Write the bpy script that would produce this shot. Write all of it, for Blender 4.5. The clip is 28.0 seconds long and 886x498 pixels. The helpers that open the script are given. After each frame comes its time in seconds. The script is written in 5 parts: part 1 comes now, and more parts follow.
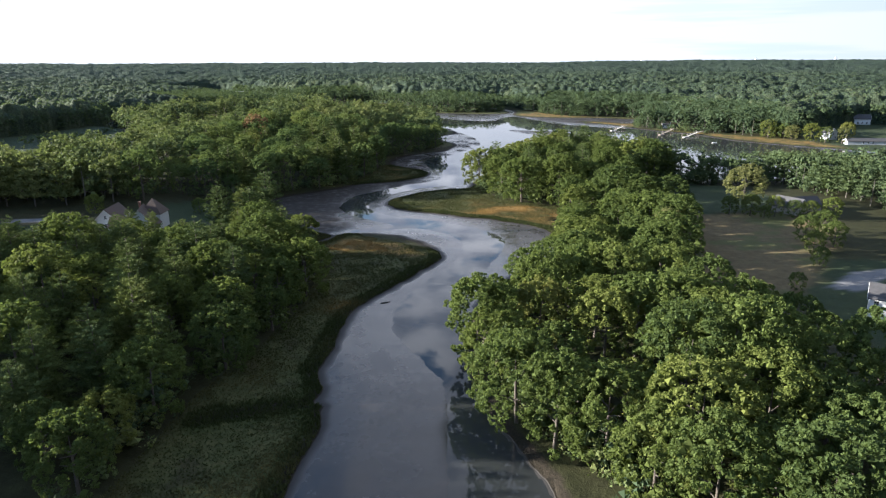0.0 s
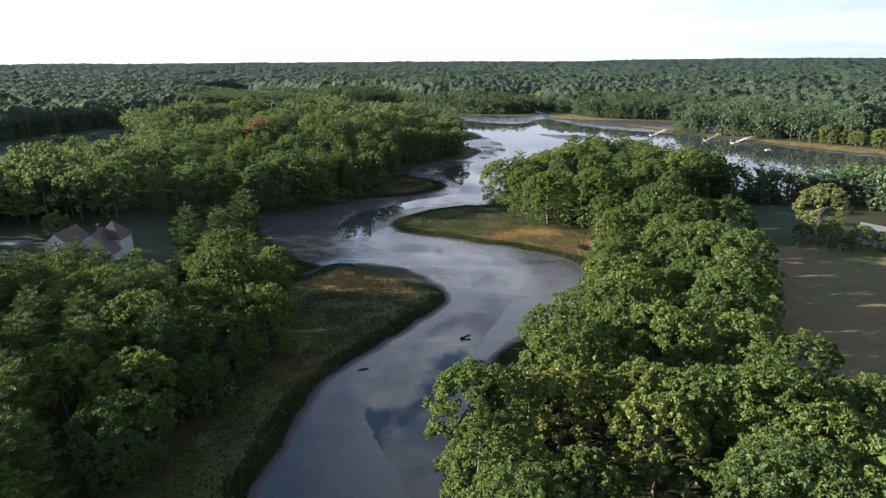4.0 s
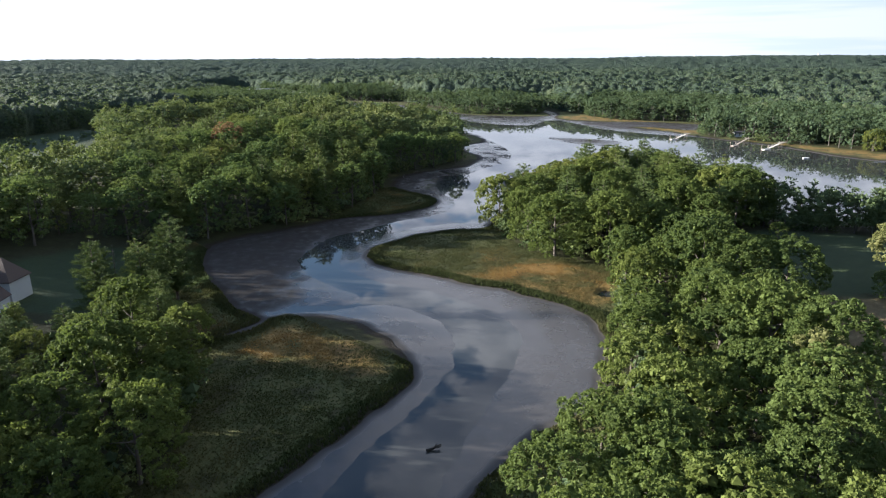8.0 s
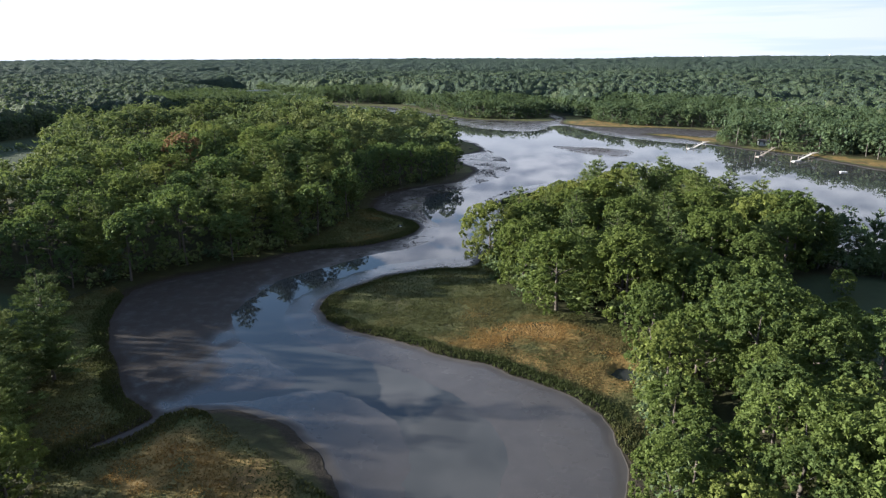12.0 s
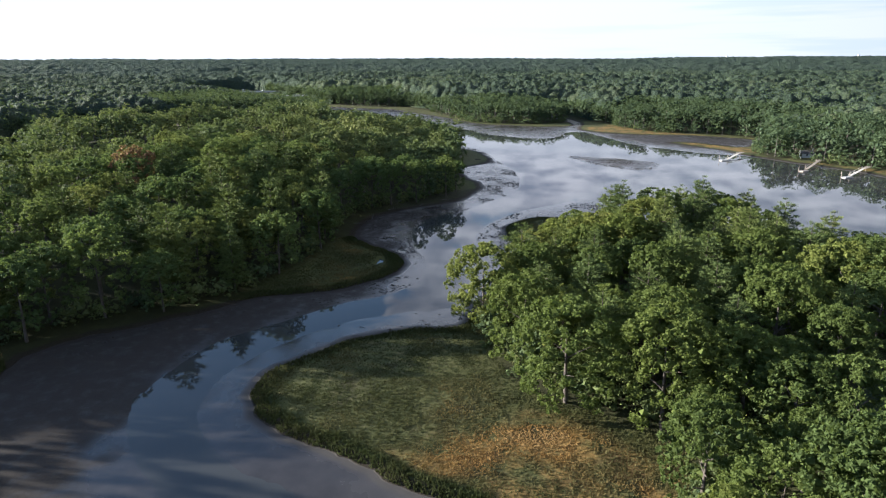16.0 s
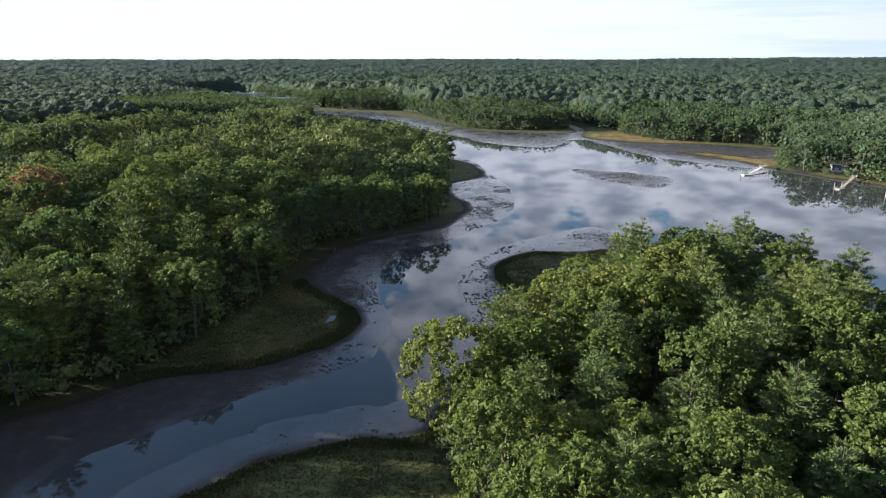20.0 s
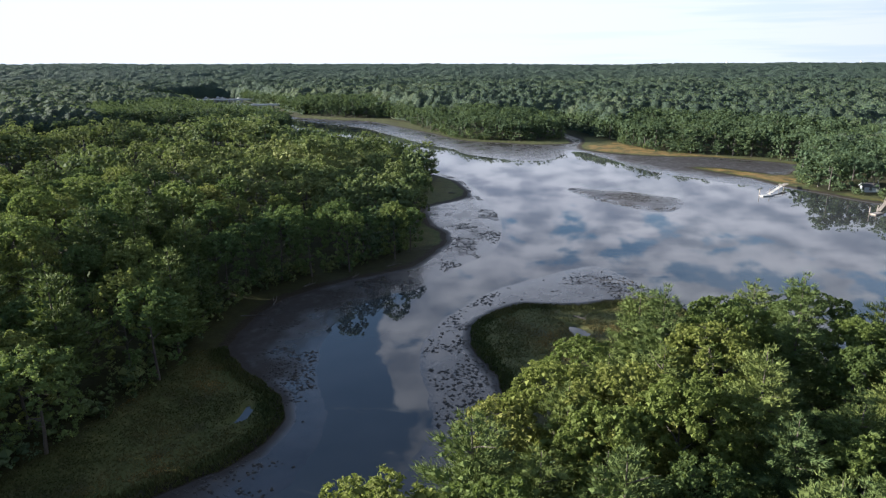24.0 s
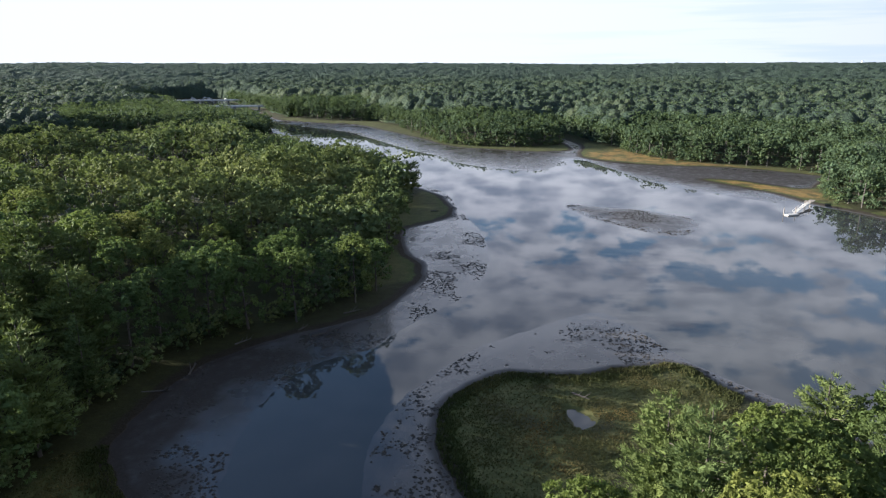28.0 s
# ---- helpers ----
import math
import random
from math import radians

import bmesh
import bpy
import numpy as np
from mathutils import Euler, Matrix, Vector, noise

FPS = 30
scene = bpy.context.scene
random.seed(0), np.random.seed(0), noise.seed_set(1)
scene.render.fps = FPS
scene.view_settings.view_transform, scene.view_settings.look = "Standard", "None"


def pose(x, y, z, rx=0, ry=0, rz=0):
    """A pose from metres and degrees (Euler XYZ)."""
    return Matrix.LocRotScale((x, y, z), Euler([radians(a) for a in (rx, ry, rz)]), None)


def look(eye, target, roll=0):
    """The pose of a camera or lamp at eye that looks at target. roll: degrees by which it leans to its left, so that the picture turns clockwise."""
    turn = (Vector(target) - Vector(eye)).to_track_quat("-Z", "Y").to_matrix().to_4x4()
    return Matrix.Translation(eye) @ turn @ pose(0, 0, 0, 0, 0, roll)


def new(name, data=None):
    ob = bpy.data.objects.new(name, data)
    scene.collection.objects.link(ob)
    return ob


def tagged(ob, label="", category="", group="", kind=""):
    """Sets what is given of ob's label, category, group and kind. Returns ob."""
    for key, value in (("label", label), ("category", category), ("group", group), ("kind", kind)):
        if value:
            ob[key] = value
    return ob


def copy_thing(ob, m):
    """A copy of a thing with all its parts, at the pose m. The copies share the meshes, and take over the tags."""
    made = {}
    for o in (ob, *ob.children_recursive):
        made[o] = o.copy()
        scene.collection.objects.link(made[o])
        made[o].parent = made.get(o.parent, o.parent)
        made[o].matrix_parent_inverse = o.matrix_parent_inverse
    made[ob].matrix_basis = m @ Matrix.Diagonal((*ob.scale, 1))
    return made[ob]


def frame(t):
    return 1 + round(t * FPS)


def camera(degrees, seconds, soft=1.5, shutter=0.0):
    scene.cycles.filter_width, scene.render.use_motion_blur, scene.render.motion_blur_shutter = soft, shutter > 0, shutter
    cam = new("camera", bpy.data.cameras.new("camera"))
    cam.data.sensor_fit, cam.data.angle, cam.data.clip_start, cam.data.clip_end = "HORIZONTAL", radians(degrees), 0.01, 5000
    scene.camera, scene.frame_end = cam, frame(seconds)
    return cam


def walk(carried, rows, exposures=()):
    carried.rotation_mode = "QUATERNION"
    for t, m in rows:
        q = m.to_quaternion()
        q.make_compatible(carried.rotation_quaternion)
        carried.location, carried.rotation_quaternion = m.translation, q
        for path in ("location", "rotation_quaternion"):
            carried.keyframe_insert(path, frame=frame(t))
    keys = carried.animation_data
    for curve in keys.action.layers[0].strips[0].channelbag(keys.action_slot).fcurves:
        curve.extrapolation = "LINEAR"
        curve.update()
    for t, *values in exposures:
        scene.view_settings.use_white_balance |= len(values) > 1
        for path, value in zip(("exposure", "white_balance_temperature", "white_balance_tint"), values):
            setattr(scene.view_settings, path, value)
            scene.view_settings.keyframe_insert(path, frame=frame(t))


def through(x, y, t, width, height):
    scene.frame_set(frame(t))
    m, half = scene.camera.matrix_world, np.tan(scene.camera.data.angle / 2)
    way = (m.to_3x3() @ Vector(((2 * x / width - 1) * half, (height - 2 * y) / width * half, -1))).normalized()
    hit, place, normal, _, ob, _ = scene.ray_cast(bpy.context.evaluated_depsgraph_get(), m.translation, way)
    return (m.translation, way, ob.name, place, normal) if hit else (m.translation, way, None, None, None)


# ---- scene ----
cam = camera(69.1, 28.0, soft=1.25)
PATH = [
    (0, (-0.43, -5.32, 59.11), (-0.4283, -3.4065, 58.5430), -0.56),
    (0.5, (0.45, -0.73, 59.13), (0.4395, 1.1910, 58.5578), -0.59),
    (1, (1.37, 3.87, 59.14), (1.3463, 5.7882, 58.5671), -0.62),
    (1.5, (2.32, 8.47, 59.13), (2.2774, 10.3877, 58.5562), -0.65),
    (2, (3.26, 13.09, 59.08), (3.2049, 15.0050, 58.5123), -0.68),
    (2.5, (4.18, 17.76, 59.01), (4.1003, 19.6719, 58.4356), -0.71),
    (3, (5.04, 22.52, 58.90), (4.9496, 24.4336, 58.3281), -0.73),
    (3.5, (5.85, 27.53, 58.76), (5.7551, 29.4476, 58.1912), -0.73),
    (5.5, (8.89, 49.60, 58.38), (8.7890, 51.5098, 57.8043), -0.68),
    (6, (9.58, 55.04, 58.27), (9.4770, 56.9520, 57.6970), -0.66),
    (6.5, (10.25, 60.48, 58.16), (10.1422, 62.3891, 57.5897), -0.64),
    (7, (10.93, 65.87, 58.10), (10.8186, 67.7840, 57.5257), -0.62),
    (7.5, (11.63, 71.18, 58.12), (11.5193, 73.0886, 57.5427), -0.61),
    (8, (12.36, 76.40, 58.21), (12.2301, 78.3093, 57.6317), -0.61),
    (8.5, (13.06, 81.60, 58.31), (12.9171, 83.5092, 57.7326), -0.62),
    (9, (13.70, 86.84, 58.36), (13.5541, 88.7492, 57.7851), -0.62),
    (9.5, (14.31, 92.13, 58.36), (14.1619, 94.0430, 57.7825), -0.62),
    (10, (14.92, 97.46, 58.33), (14.7666, 99.3692, 57.7562), -0.62),
    (10.5, (15.54, 102.79, 58.29), (15.3913, 104.7014, 57.7173), -0.61),
    (11, (16.20, 108.10, 58.23), (16.0568, 110.0146, 57.6584), -0.61),
    (11.5, (16.92, 113.38, 58.17), (16.7767, 115.2862, 57.5944), -0.60),
    (12, (17.68, 118.60, 58.14), (17.5309, 120.5063, 57.5634), -0.59),
    (12.5, (18.43, 123.75, 58.17), (18.2814, 125.6547, 57.5968), -0.58),
    (14.5, (21.59, 143.89, 58.58), (21.4049, 145.7979, 58.0059), -0.52),
    (15, (22.00, 149.17, 58.59), (21.8043, 151.0806, 58.0103), -0.51),
    (15.5, (22.33, 154.49, 58.55), (22.1333, 156.3912, 57.9732), -0.50),
    (16, (22.65, 159.79, 58.47), (22.4481, 161.6940, 57.8924), -0.50),
    (16.5, (22.95, 165.15, 58.37), (22.7469, 167.0544, 57.7989), -0.50),
    (17, (23.25, 170.62, 58.32), (23.0451, 172.5208, 57.7437), -0.50),
    (17.5, (23.57, 176.16, 58.31), (23.3713, 178.0616, 57.7306), -0.49),
    (18, (23.95, 181.68, 58.30), (23.7473, 183.5843, 57.7273), -0.48),
    (18.5, (24.39, 187.12, 58.30), (24.1868, 189.0215, 57.7263), -0.46),
    (19, (24.89, 192.47, 58.32), (24.6844, 194.3786, 57.7396), -0.45),
    (19.5, (25.41, 197.80, 58.34), (25.2066, 199.7076, 57.7631), -0.43),
    (20, (25.91, 203.14, 58.36), (25.7031, 205.0465, 57.7836), -0.42),
    (20.5, (26.35, 208.48, 58.38), (26.1468, 210.3840, 57.8063), -0.42),
    (21, (26.75, 213.76, 58.42), (26.5467, 215.6690, 57.8507), -0.41),
    (21.5, (27.14, 218.89, 58.50), (26.9343, 220.7985, 57.9252), -0.41),
    (23.5, (28.75, 238.59, 58.29), (28.5489, 240.4968, 57.7274), -0.37),
    (24, (29.18, 243.56, 58.38), (28.9840, 245.4695, 57.8172), -0.36),
    (24.5, (29.60, 248.37, 58.43), (29.4071, 250.2747, 57.8624), -0.35),
    (25, (30.01, 253.02, 58.44), (29.8154, 254.9257, 57.8711), -0.33),
    (25.5, (30.43, 257.57, 58.45), (30.2300, 259.4771, 57.8830), -0.32),
    (26, (30.87, 262.08, 58.48), (30.6699, 263.9850, 57.9152), -0.31),
    (26.5, (31.32, 266.58, 58.52), (31.1208, 268.4846, 57.9521), -0.29),
    (27, (31.75, 271.08, 58.55), (31.5499, 272.9886, 57.9873), -0.28),
    (27.5, (32.12, 275.59, 58.59), (31.9250, 277.5005, 58.0291), -0.28),
    (28, (32.42, 280.11, 58.64), (32.2280, 282.0180, 58.0757), -0.28),
]
walk(cam, [(t, look(e, a, r)) for t, e, a, r in PATH], [(0, 2.24, 5620, 13), (9, 2.16, 5600, 13), (28, 2.06, 5560, 14)])

# ---- world, sun, exposure ----
SUN_AZ, SUN_EL = -86.0, 12.5          # degrees clockwise from +y, and above the horizon
world = bpy.data.worlds.new("sky")
scene.world = world
world.use_nodes = True


class Nodes:
    """Short hand for building a node tree."""

    def __init__(self, tree):
        self.tree = tree
        tree.nodes.clear()

    def add(self, kind, values=(), **settings):
        node = self.tree.nodes.new("ShaderNode" + kind)
        for key, value in settings.items():
            setattr(node, key, value)
        for key, value in dict(values).items():
            if isinstance(value, bpy.types.NodeSocket):
                self.tree.links.new(value, node.inputs[key])
            else:
                node.inputs[key].default_value = value
        return node

    def math(self, op, a, b=0.0, c=0.0, clamp=False):
        return self.add("Math", {0: a, 1: b, 2: c}, operation=op, use_clamp=clamp).outputs[0]

    def mix(self, f, a, b, blend="MIX"):
        return self.add("Mix", {0: f, 6: a, 7: b}, data_type="RGBA", blend_type=blend, clamp_factor=True).outputs[2]

    def ramp(self, f, lo, hi, a=0.0, b=1.0, smooth=True):
        return self.add("MapRange", {0: f, 1: lo, 2: hi, 3: a, 4: b}, interpolation_type="SMOOTHSTEP" if smooth else "LINEAR").outputs[0]

    def noise(self, vec, scale, detail=4.0, rough=0.55, out=0):
        return self.add("TexNoise", {"Vector": vec, "Scale": scale, "Detail": detail, "Roughness": rough}).outputs[out]

    def colors(self, f, *stops):
        node = self.add("ValToRGB", {0: f})
        band = node.color_ramp
        while len(band.elements) < len(stops):
            band.elements.new(0.5)
        for e, (p, c) in zip(band.elements, stops):
            e.position, e.color = p, (*c, 1)
        return node.outputs[0]


def build_sky():
    n = Nodes(world.node_tree)
    sky = n.add("TexSky", sky_type="NISHITA", sun_disc=False, sun_elevation=radians(SUN_EL), sun_rotation=radians(SUN_AZ),
                air_density=1.0, dust_density=0.6, ozone_density=1.2).outputs[0]
    way = n.add("TexCoord").outputs["Generated"]
    xyz = n.add("SeparateXYZ", {0: way})
    up = n.math("MAXIMUM", xyz.outputs[2], 0.0)
    flat = n.math("ADD", up, 0.15)
    vec = n.add("CombineXYZ", {0: n.math("DIVIDE", xyz.outputs[0], flat), 1: n.math("DIVIDE", xyz.outputs[1], flat), 2: 0.0}).outputs[0]
    big = n.noise(vec, 0.9, 2.0)
    puffs = n.noise(vec, 5.8, 7.0, 0.55)
    cover = n.math("ADD", puffs, n.math("MULTIPLY", n.math("SUBTRACT", big, 0.5), 0.7))
    haze = n.ramp(up, 0.13, 0.26, 0.36, 0.0)
    # the cloud field ends in a ragged edge; the sky beyond it is clear
    beyond = n.add("VectorMath", {0: way, 1: (-math.cos(radians(CLEAR_AZ)), math.sin(radians(CLEAR_AZ)), 0.0)}, operation="DOT_PRODUCT").outputs["Value"]
    beyond = n.math("ADD", beyond, n.math("MULTIPLY", n.math("SUBTRACT", n.noise(vec, 2.0, 4.0), 0.5), 0.22))
    clearing = n.math("MULTIPLY", n.ramp(beyond, -0.015, 0.03), n.ramp(up, 0.25, 0.32))
    cover = n.math("SUBTRACT", n.math("ADD", cover, 0.125), n.math("MULTIPLY", clearing, 0.36))
    mask = n.ramp(n.math("ADD", cover, haze), 0.475, 0.60)
    thick = n.ramp(n.noise(vec, 5.5, 6.0), 0.35, 0.68)
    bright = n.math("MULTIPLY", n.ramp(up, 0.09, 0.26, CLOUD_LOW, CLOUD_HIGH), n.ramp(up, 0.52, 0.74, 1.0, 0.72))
    cloud = n.mix(thick, (1.2, 1.18, 1.15, 1), (0.50, 0.54, 0.61, 1))
    veil = n.noise(n.add("VectorMath", {0: way, 1: (1.2, 1.2, 22.0)}, operation="MULTIPLY").outputs[0], 2.2, 5.0)
    veil = n.mix(n.math("MULTIPLY", n.ramp(veil, 0.46, 0.62), n.ramp(xyz.outputs[0], -0.2, 0.5)), (0.99, 1.0, 1.0, 1), (0.84, 0.91, 0.95, 1))
    cloud = n.mix(n.ramp(up, 0.10, 0.18), veil, cloud)
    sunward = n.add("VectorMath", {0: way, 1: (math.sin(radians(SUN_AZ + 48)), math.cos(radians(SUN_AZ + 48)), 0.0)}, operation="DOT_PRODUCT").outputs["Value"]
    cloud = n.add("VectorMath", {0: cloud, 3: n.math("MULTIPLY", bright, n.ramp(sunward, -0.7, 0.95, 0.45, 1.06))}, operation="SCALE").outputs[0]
    clear = n.add("VectorMath", {0: sky, 3: SKY_STRENGTH}, operation="SCALE").outputs[0]
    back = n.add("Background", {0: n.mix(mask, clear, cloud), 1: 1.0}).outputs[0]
    n.add("OutputWorld", {0: back})


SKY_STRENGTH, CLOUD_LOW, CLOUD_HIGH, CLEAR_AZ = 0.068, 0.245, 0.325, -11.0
build_sky()
sun = new("sun", bpy.data.lights.new("sun", "SUN"))
sun.data.energy, sun.data.angle, sun.data.color = 5.0, radians(0.6), (1.0, 0.87, 0.66)
az, el = radians(SUN_AZ), radians(SUN_EL)
sun.matrix_world = look((math.sin(az) * math.cos(el) * 300, math.cos(az) * math.cos(el) * 300, math.sin(el) * 300), (0, 0, 0))

# ---- plan: shores, marshes, woods (metres) ----
BANK_L1 = [(-32, -90), (-28, 19.6), (-24, 71.5), (-22, 87.6), (-23, 93.6), (-24, 96.2), (-33, 93.6), (-42, 90.6), (-42, 92), (-33, 95.2), (-24, 98.3),
           (-26, 108.7), (-25, 117.7), (-24, 133.8), (-22, 143.9), (-16, 156), (-7, 172.4), (-1.5, 184.8), (-5.1, 195.6), (-13.3, 205.5), (-18.4, 209.3), (-24.5, 212),
           (-31.6, 212), (-35.7, 210.9), (-38.8, 203.3), (-46.8, 196.7), (-46.8, 198.9), (-41.8, 205.5), (-39.8, 209.8), (-43.9, 213), (-49, 217.2), (-55.1, 226.4), (-62.2, 235.7)]
BANK_L2 = [(-67.3, 243.9), (-72.4, 254.2), (-75.5, 266.8), (-71.4, 277.4), (-59.2, 287.9), (-48, 297.4), (-40.8, 305.9), (-32.7, 309), (-22.5, 313.3), (-15.3, 319.6), (-10.2, 327),
           (-8.2, 335.4), (-12.2, 344.6), (-20.4, 351.7), (-28.6, 360.8), (-30.6, 375.1), (-28.6, 389.3), (-22.5, 400.5), (-11.2, 410.6), (0, 420.8), (5.1, 434.1), (8.2, 448.1), (6.1, 461),
           (2, 467.3), (-1, 474.7), (-5.1, 499), (0, 507.4), (10.2, 524.3), (6.1, 548.6), (-4.1, 569.7), (-25.7, 590.9), (-56.7, 615.3), (-98.5, 647.1), (-130.4, 678.9), (-146.9, 713.1)]
BANK_FAR = [(-139.5, 744.9), (-160, 801.5), (-205, 854), (-265, 905), (-312, 960), (-352, 1017), (-385, 1072.1), (-488.2, 1170.5), (-499.5, 1268.3), (-432.9, 1284.6),
            (-332.5, 1137.9), (-268.6, 1055.5), (-248.3, 1000.5), (-220.4, 962), (-195.9, 922.3), (-151.3, 893.5), (-109.2, 879.3), (-79, 841.6), (-36.3, 780.3), (-5.3, 729.6),
            (22, 716.6), (48.2, 707.2), (71.3, 713.1), (73.8, 733.1), (68, 766.1), (55.7, 801.5), (62.3, 810.9), (76.7, 775.6), (84.4, 736.7), (78.5, 696.6), (80.4, 682.1), (98.8, 661.9)]
BANK_E = [(122.5, 653.5), (152.5, 649.2), (177, 636.5), (193, 621.7), (183.2, 604.7), (170.3, 588.8), (156.3, 599.4), (145.2, 608.9), (128.8, 611.1), (139.7, 594.1), (152.5, 576.1),
          (159.4, 560.2), (167.6, 547.5), (175.8, 533.8), (189, 514.8), (199.2, 501.1), (207.4, 477.9), (219.6, 451.3), (245.1, 424.9), (275.7, 399.5), (326.7, 369), (428.7, 338.5),
          (653.2, 306.9), (652.9, 238.8), (428.5, 262.6), (306.1, 275.3), (204.1, 294.3), (166.4, 303.8), (132.7, 305.9), (115.3, 315.4), (108.2, 332.2), (100, 354.7), (87.8, 375.1), (72.5, 391.3)]
BANK_R = [(67.4, 399.5), (56.2, 396.4), (44.9, 392.9), (33.7, 392.3), (28.1, 388.3), (23.5, 381.2), (22.5, 376.1), (23.5, 367.9), (26, 359.8), (29.6, 352.7), (29.6, 341.5), (25.5, 325.9),
          (16.3, 306.9), (13.3, 292.2), (2, 289), (-9.2, 283.7), (-15.3, 276.3), (-20.9, 269), (-22.4, 261.6), (-19.4, 254.2), (-12.2, 248.1), (-3.1, 243.9), (7.1, 237.8), (17.3, 232.6),
          (27.5, 225.4), (34.7, 219.2), (37.7, 212), (38.8, 202.2), (36.5, 191.3), (33.8, 181.7), (30.1, 172.9), (22, 166.1), (17, 160), (12, 151.9), (9, 141.9), (5, 127.8),
          (5, 111.7), (9, 91.6), (15, 74.6), (22, 39.6), (26, -0.3), (30, -90)]
BASIN = BANK_L1 + BANK_L2 + BANK_FAR + BANK_E + BANK_R
CHANNEL_W = [(2, -90), (0, 59.5), (0, 99.7), (-4, 112.7), (-11, 127.8), (-12, 141.9), (-7, 158), (0, 172.4), (6.1, 189.1), (5.1, 205.5), (-2, 216.1), (-12.2, 221.3), (-24.5, 217.2),
             (-34.7, 215.1), (-33.7, 218.2), (-21.4, 220.2), (-18.4, 225.4), (-27.5, 233.6), (-35.7, 241.9), (-42.9, 256.3), (-38.8, 279.5), (-29.6, 291.1), (-19.4, 302.7), (-9.2, 310.1),
             (-1, 320.6), (-1, 338.5), (-7.1, 354.7), (-9.7, 370), (-9.2, 383.2), (-4.1, 395.4), (5.1, 402.5), (10.2, 414.7), (18.4, 427.9), (24.5, 439.5), (27.6, 457.8), (26.6, 485.3), (22.5, 506.4), (13.3, 537)]
CHANNEL_N = [(4.1, 569.7), (-18.5, 596.2), (-62, 627), (-116.8, 678.9), (-131.2, 719), (-127.5, 766.1), (-176, 848.7), (-250, 930), (-325, 1017), (-477.3, 1203.1), (-444, 1257.4),
             (-321.2, 1116.1), (-237.1, 978.5), (-195.6, 903.6), (-152.3, 862.8), (-102.3, 819.2), (-70.2, 772), (-35.7, 716.6), (-8.3, 682.1), (0, 663), (26.9, 638.6), (51.7, 635.4), (67.7, 671.5),
             (78.1, 672.5), (85.1, 654.5), (91.1, 639.7), (99, 614.2), (108.9, 595.2), (122.9, 580.3), (139, 564.4), (150.2, 558.1), (161.5, 550.7), (171.7, 529.6), (194.1, 491.6), (212.4, 451.3), (240, 419.8)]
CHANNEL_E = [(316.5, 365.9), (428.7, 330.1), (653.1, 296.4), (653, 249.1), (428.6, 270), (306.1, 282.7), (204.1, 300.6), (166.4, 310.1), (134.7, 312.2), (120.4, 321.7), (112.3, 338.5), (102.1, 358.8),
             (91.9, 377.1), (73.5, 397.4), (68.4, 405.6), (62.3, 418.8), (56.2, 426.9), (49, 424.9), (38.8, 415.7), (27.6, 405.6), (21.4, 396.4), (15.3, 384.2), (12.3, 375.1), (12.3, 360.8),
             (17.4, 338.5), (15.3, 325.9), (10.2, 305.9), (-2, 299.5), (-12.2, 294.3), (-21.4, 284.8), (-28.6, 273.2), (-31.6, 260.5), (-27.5, 248.1), (-16.3, 237.8), (0, 229.5), (14.3, 217.2),
             (20.4, 202.2), (16.2, 184.8), (11, 168.2), (6, 151.9), (7, 139.9), (4.2, 125.8), (4.4, 109.7), (8, 89.6), (14, 73.5), (20, 29.6), (24, -90)]
CHANNEL = CHANNEL_W + CHANNEL_N + CHANNEL_E
MUD_BAR = [(58.2, 545.4), (70.5, 543.3), (82.8, 540.1), (95, 532.7), (102.2, 524.3), (99.1, 510.6), (89.9, 501.1), (79.7, 509.5), (68.5, 522.2)]
MUD_ISLE = [(2.1, 675.7), (22.9, 678.9), (42.7, 669.4), (27, 654.5), (10.4, 663)]
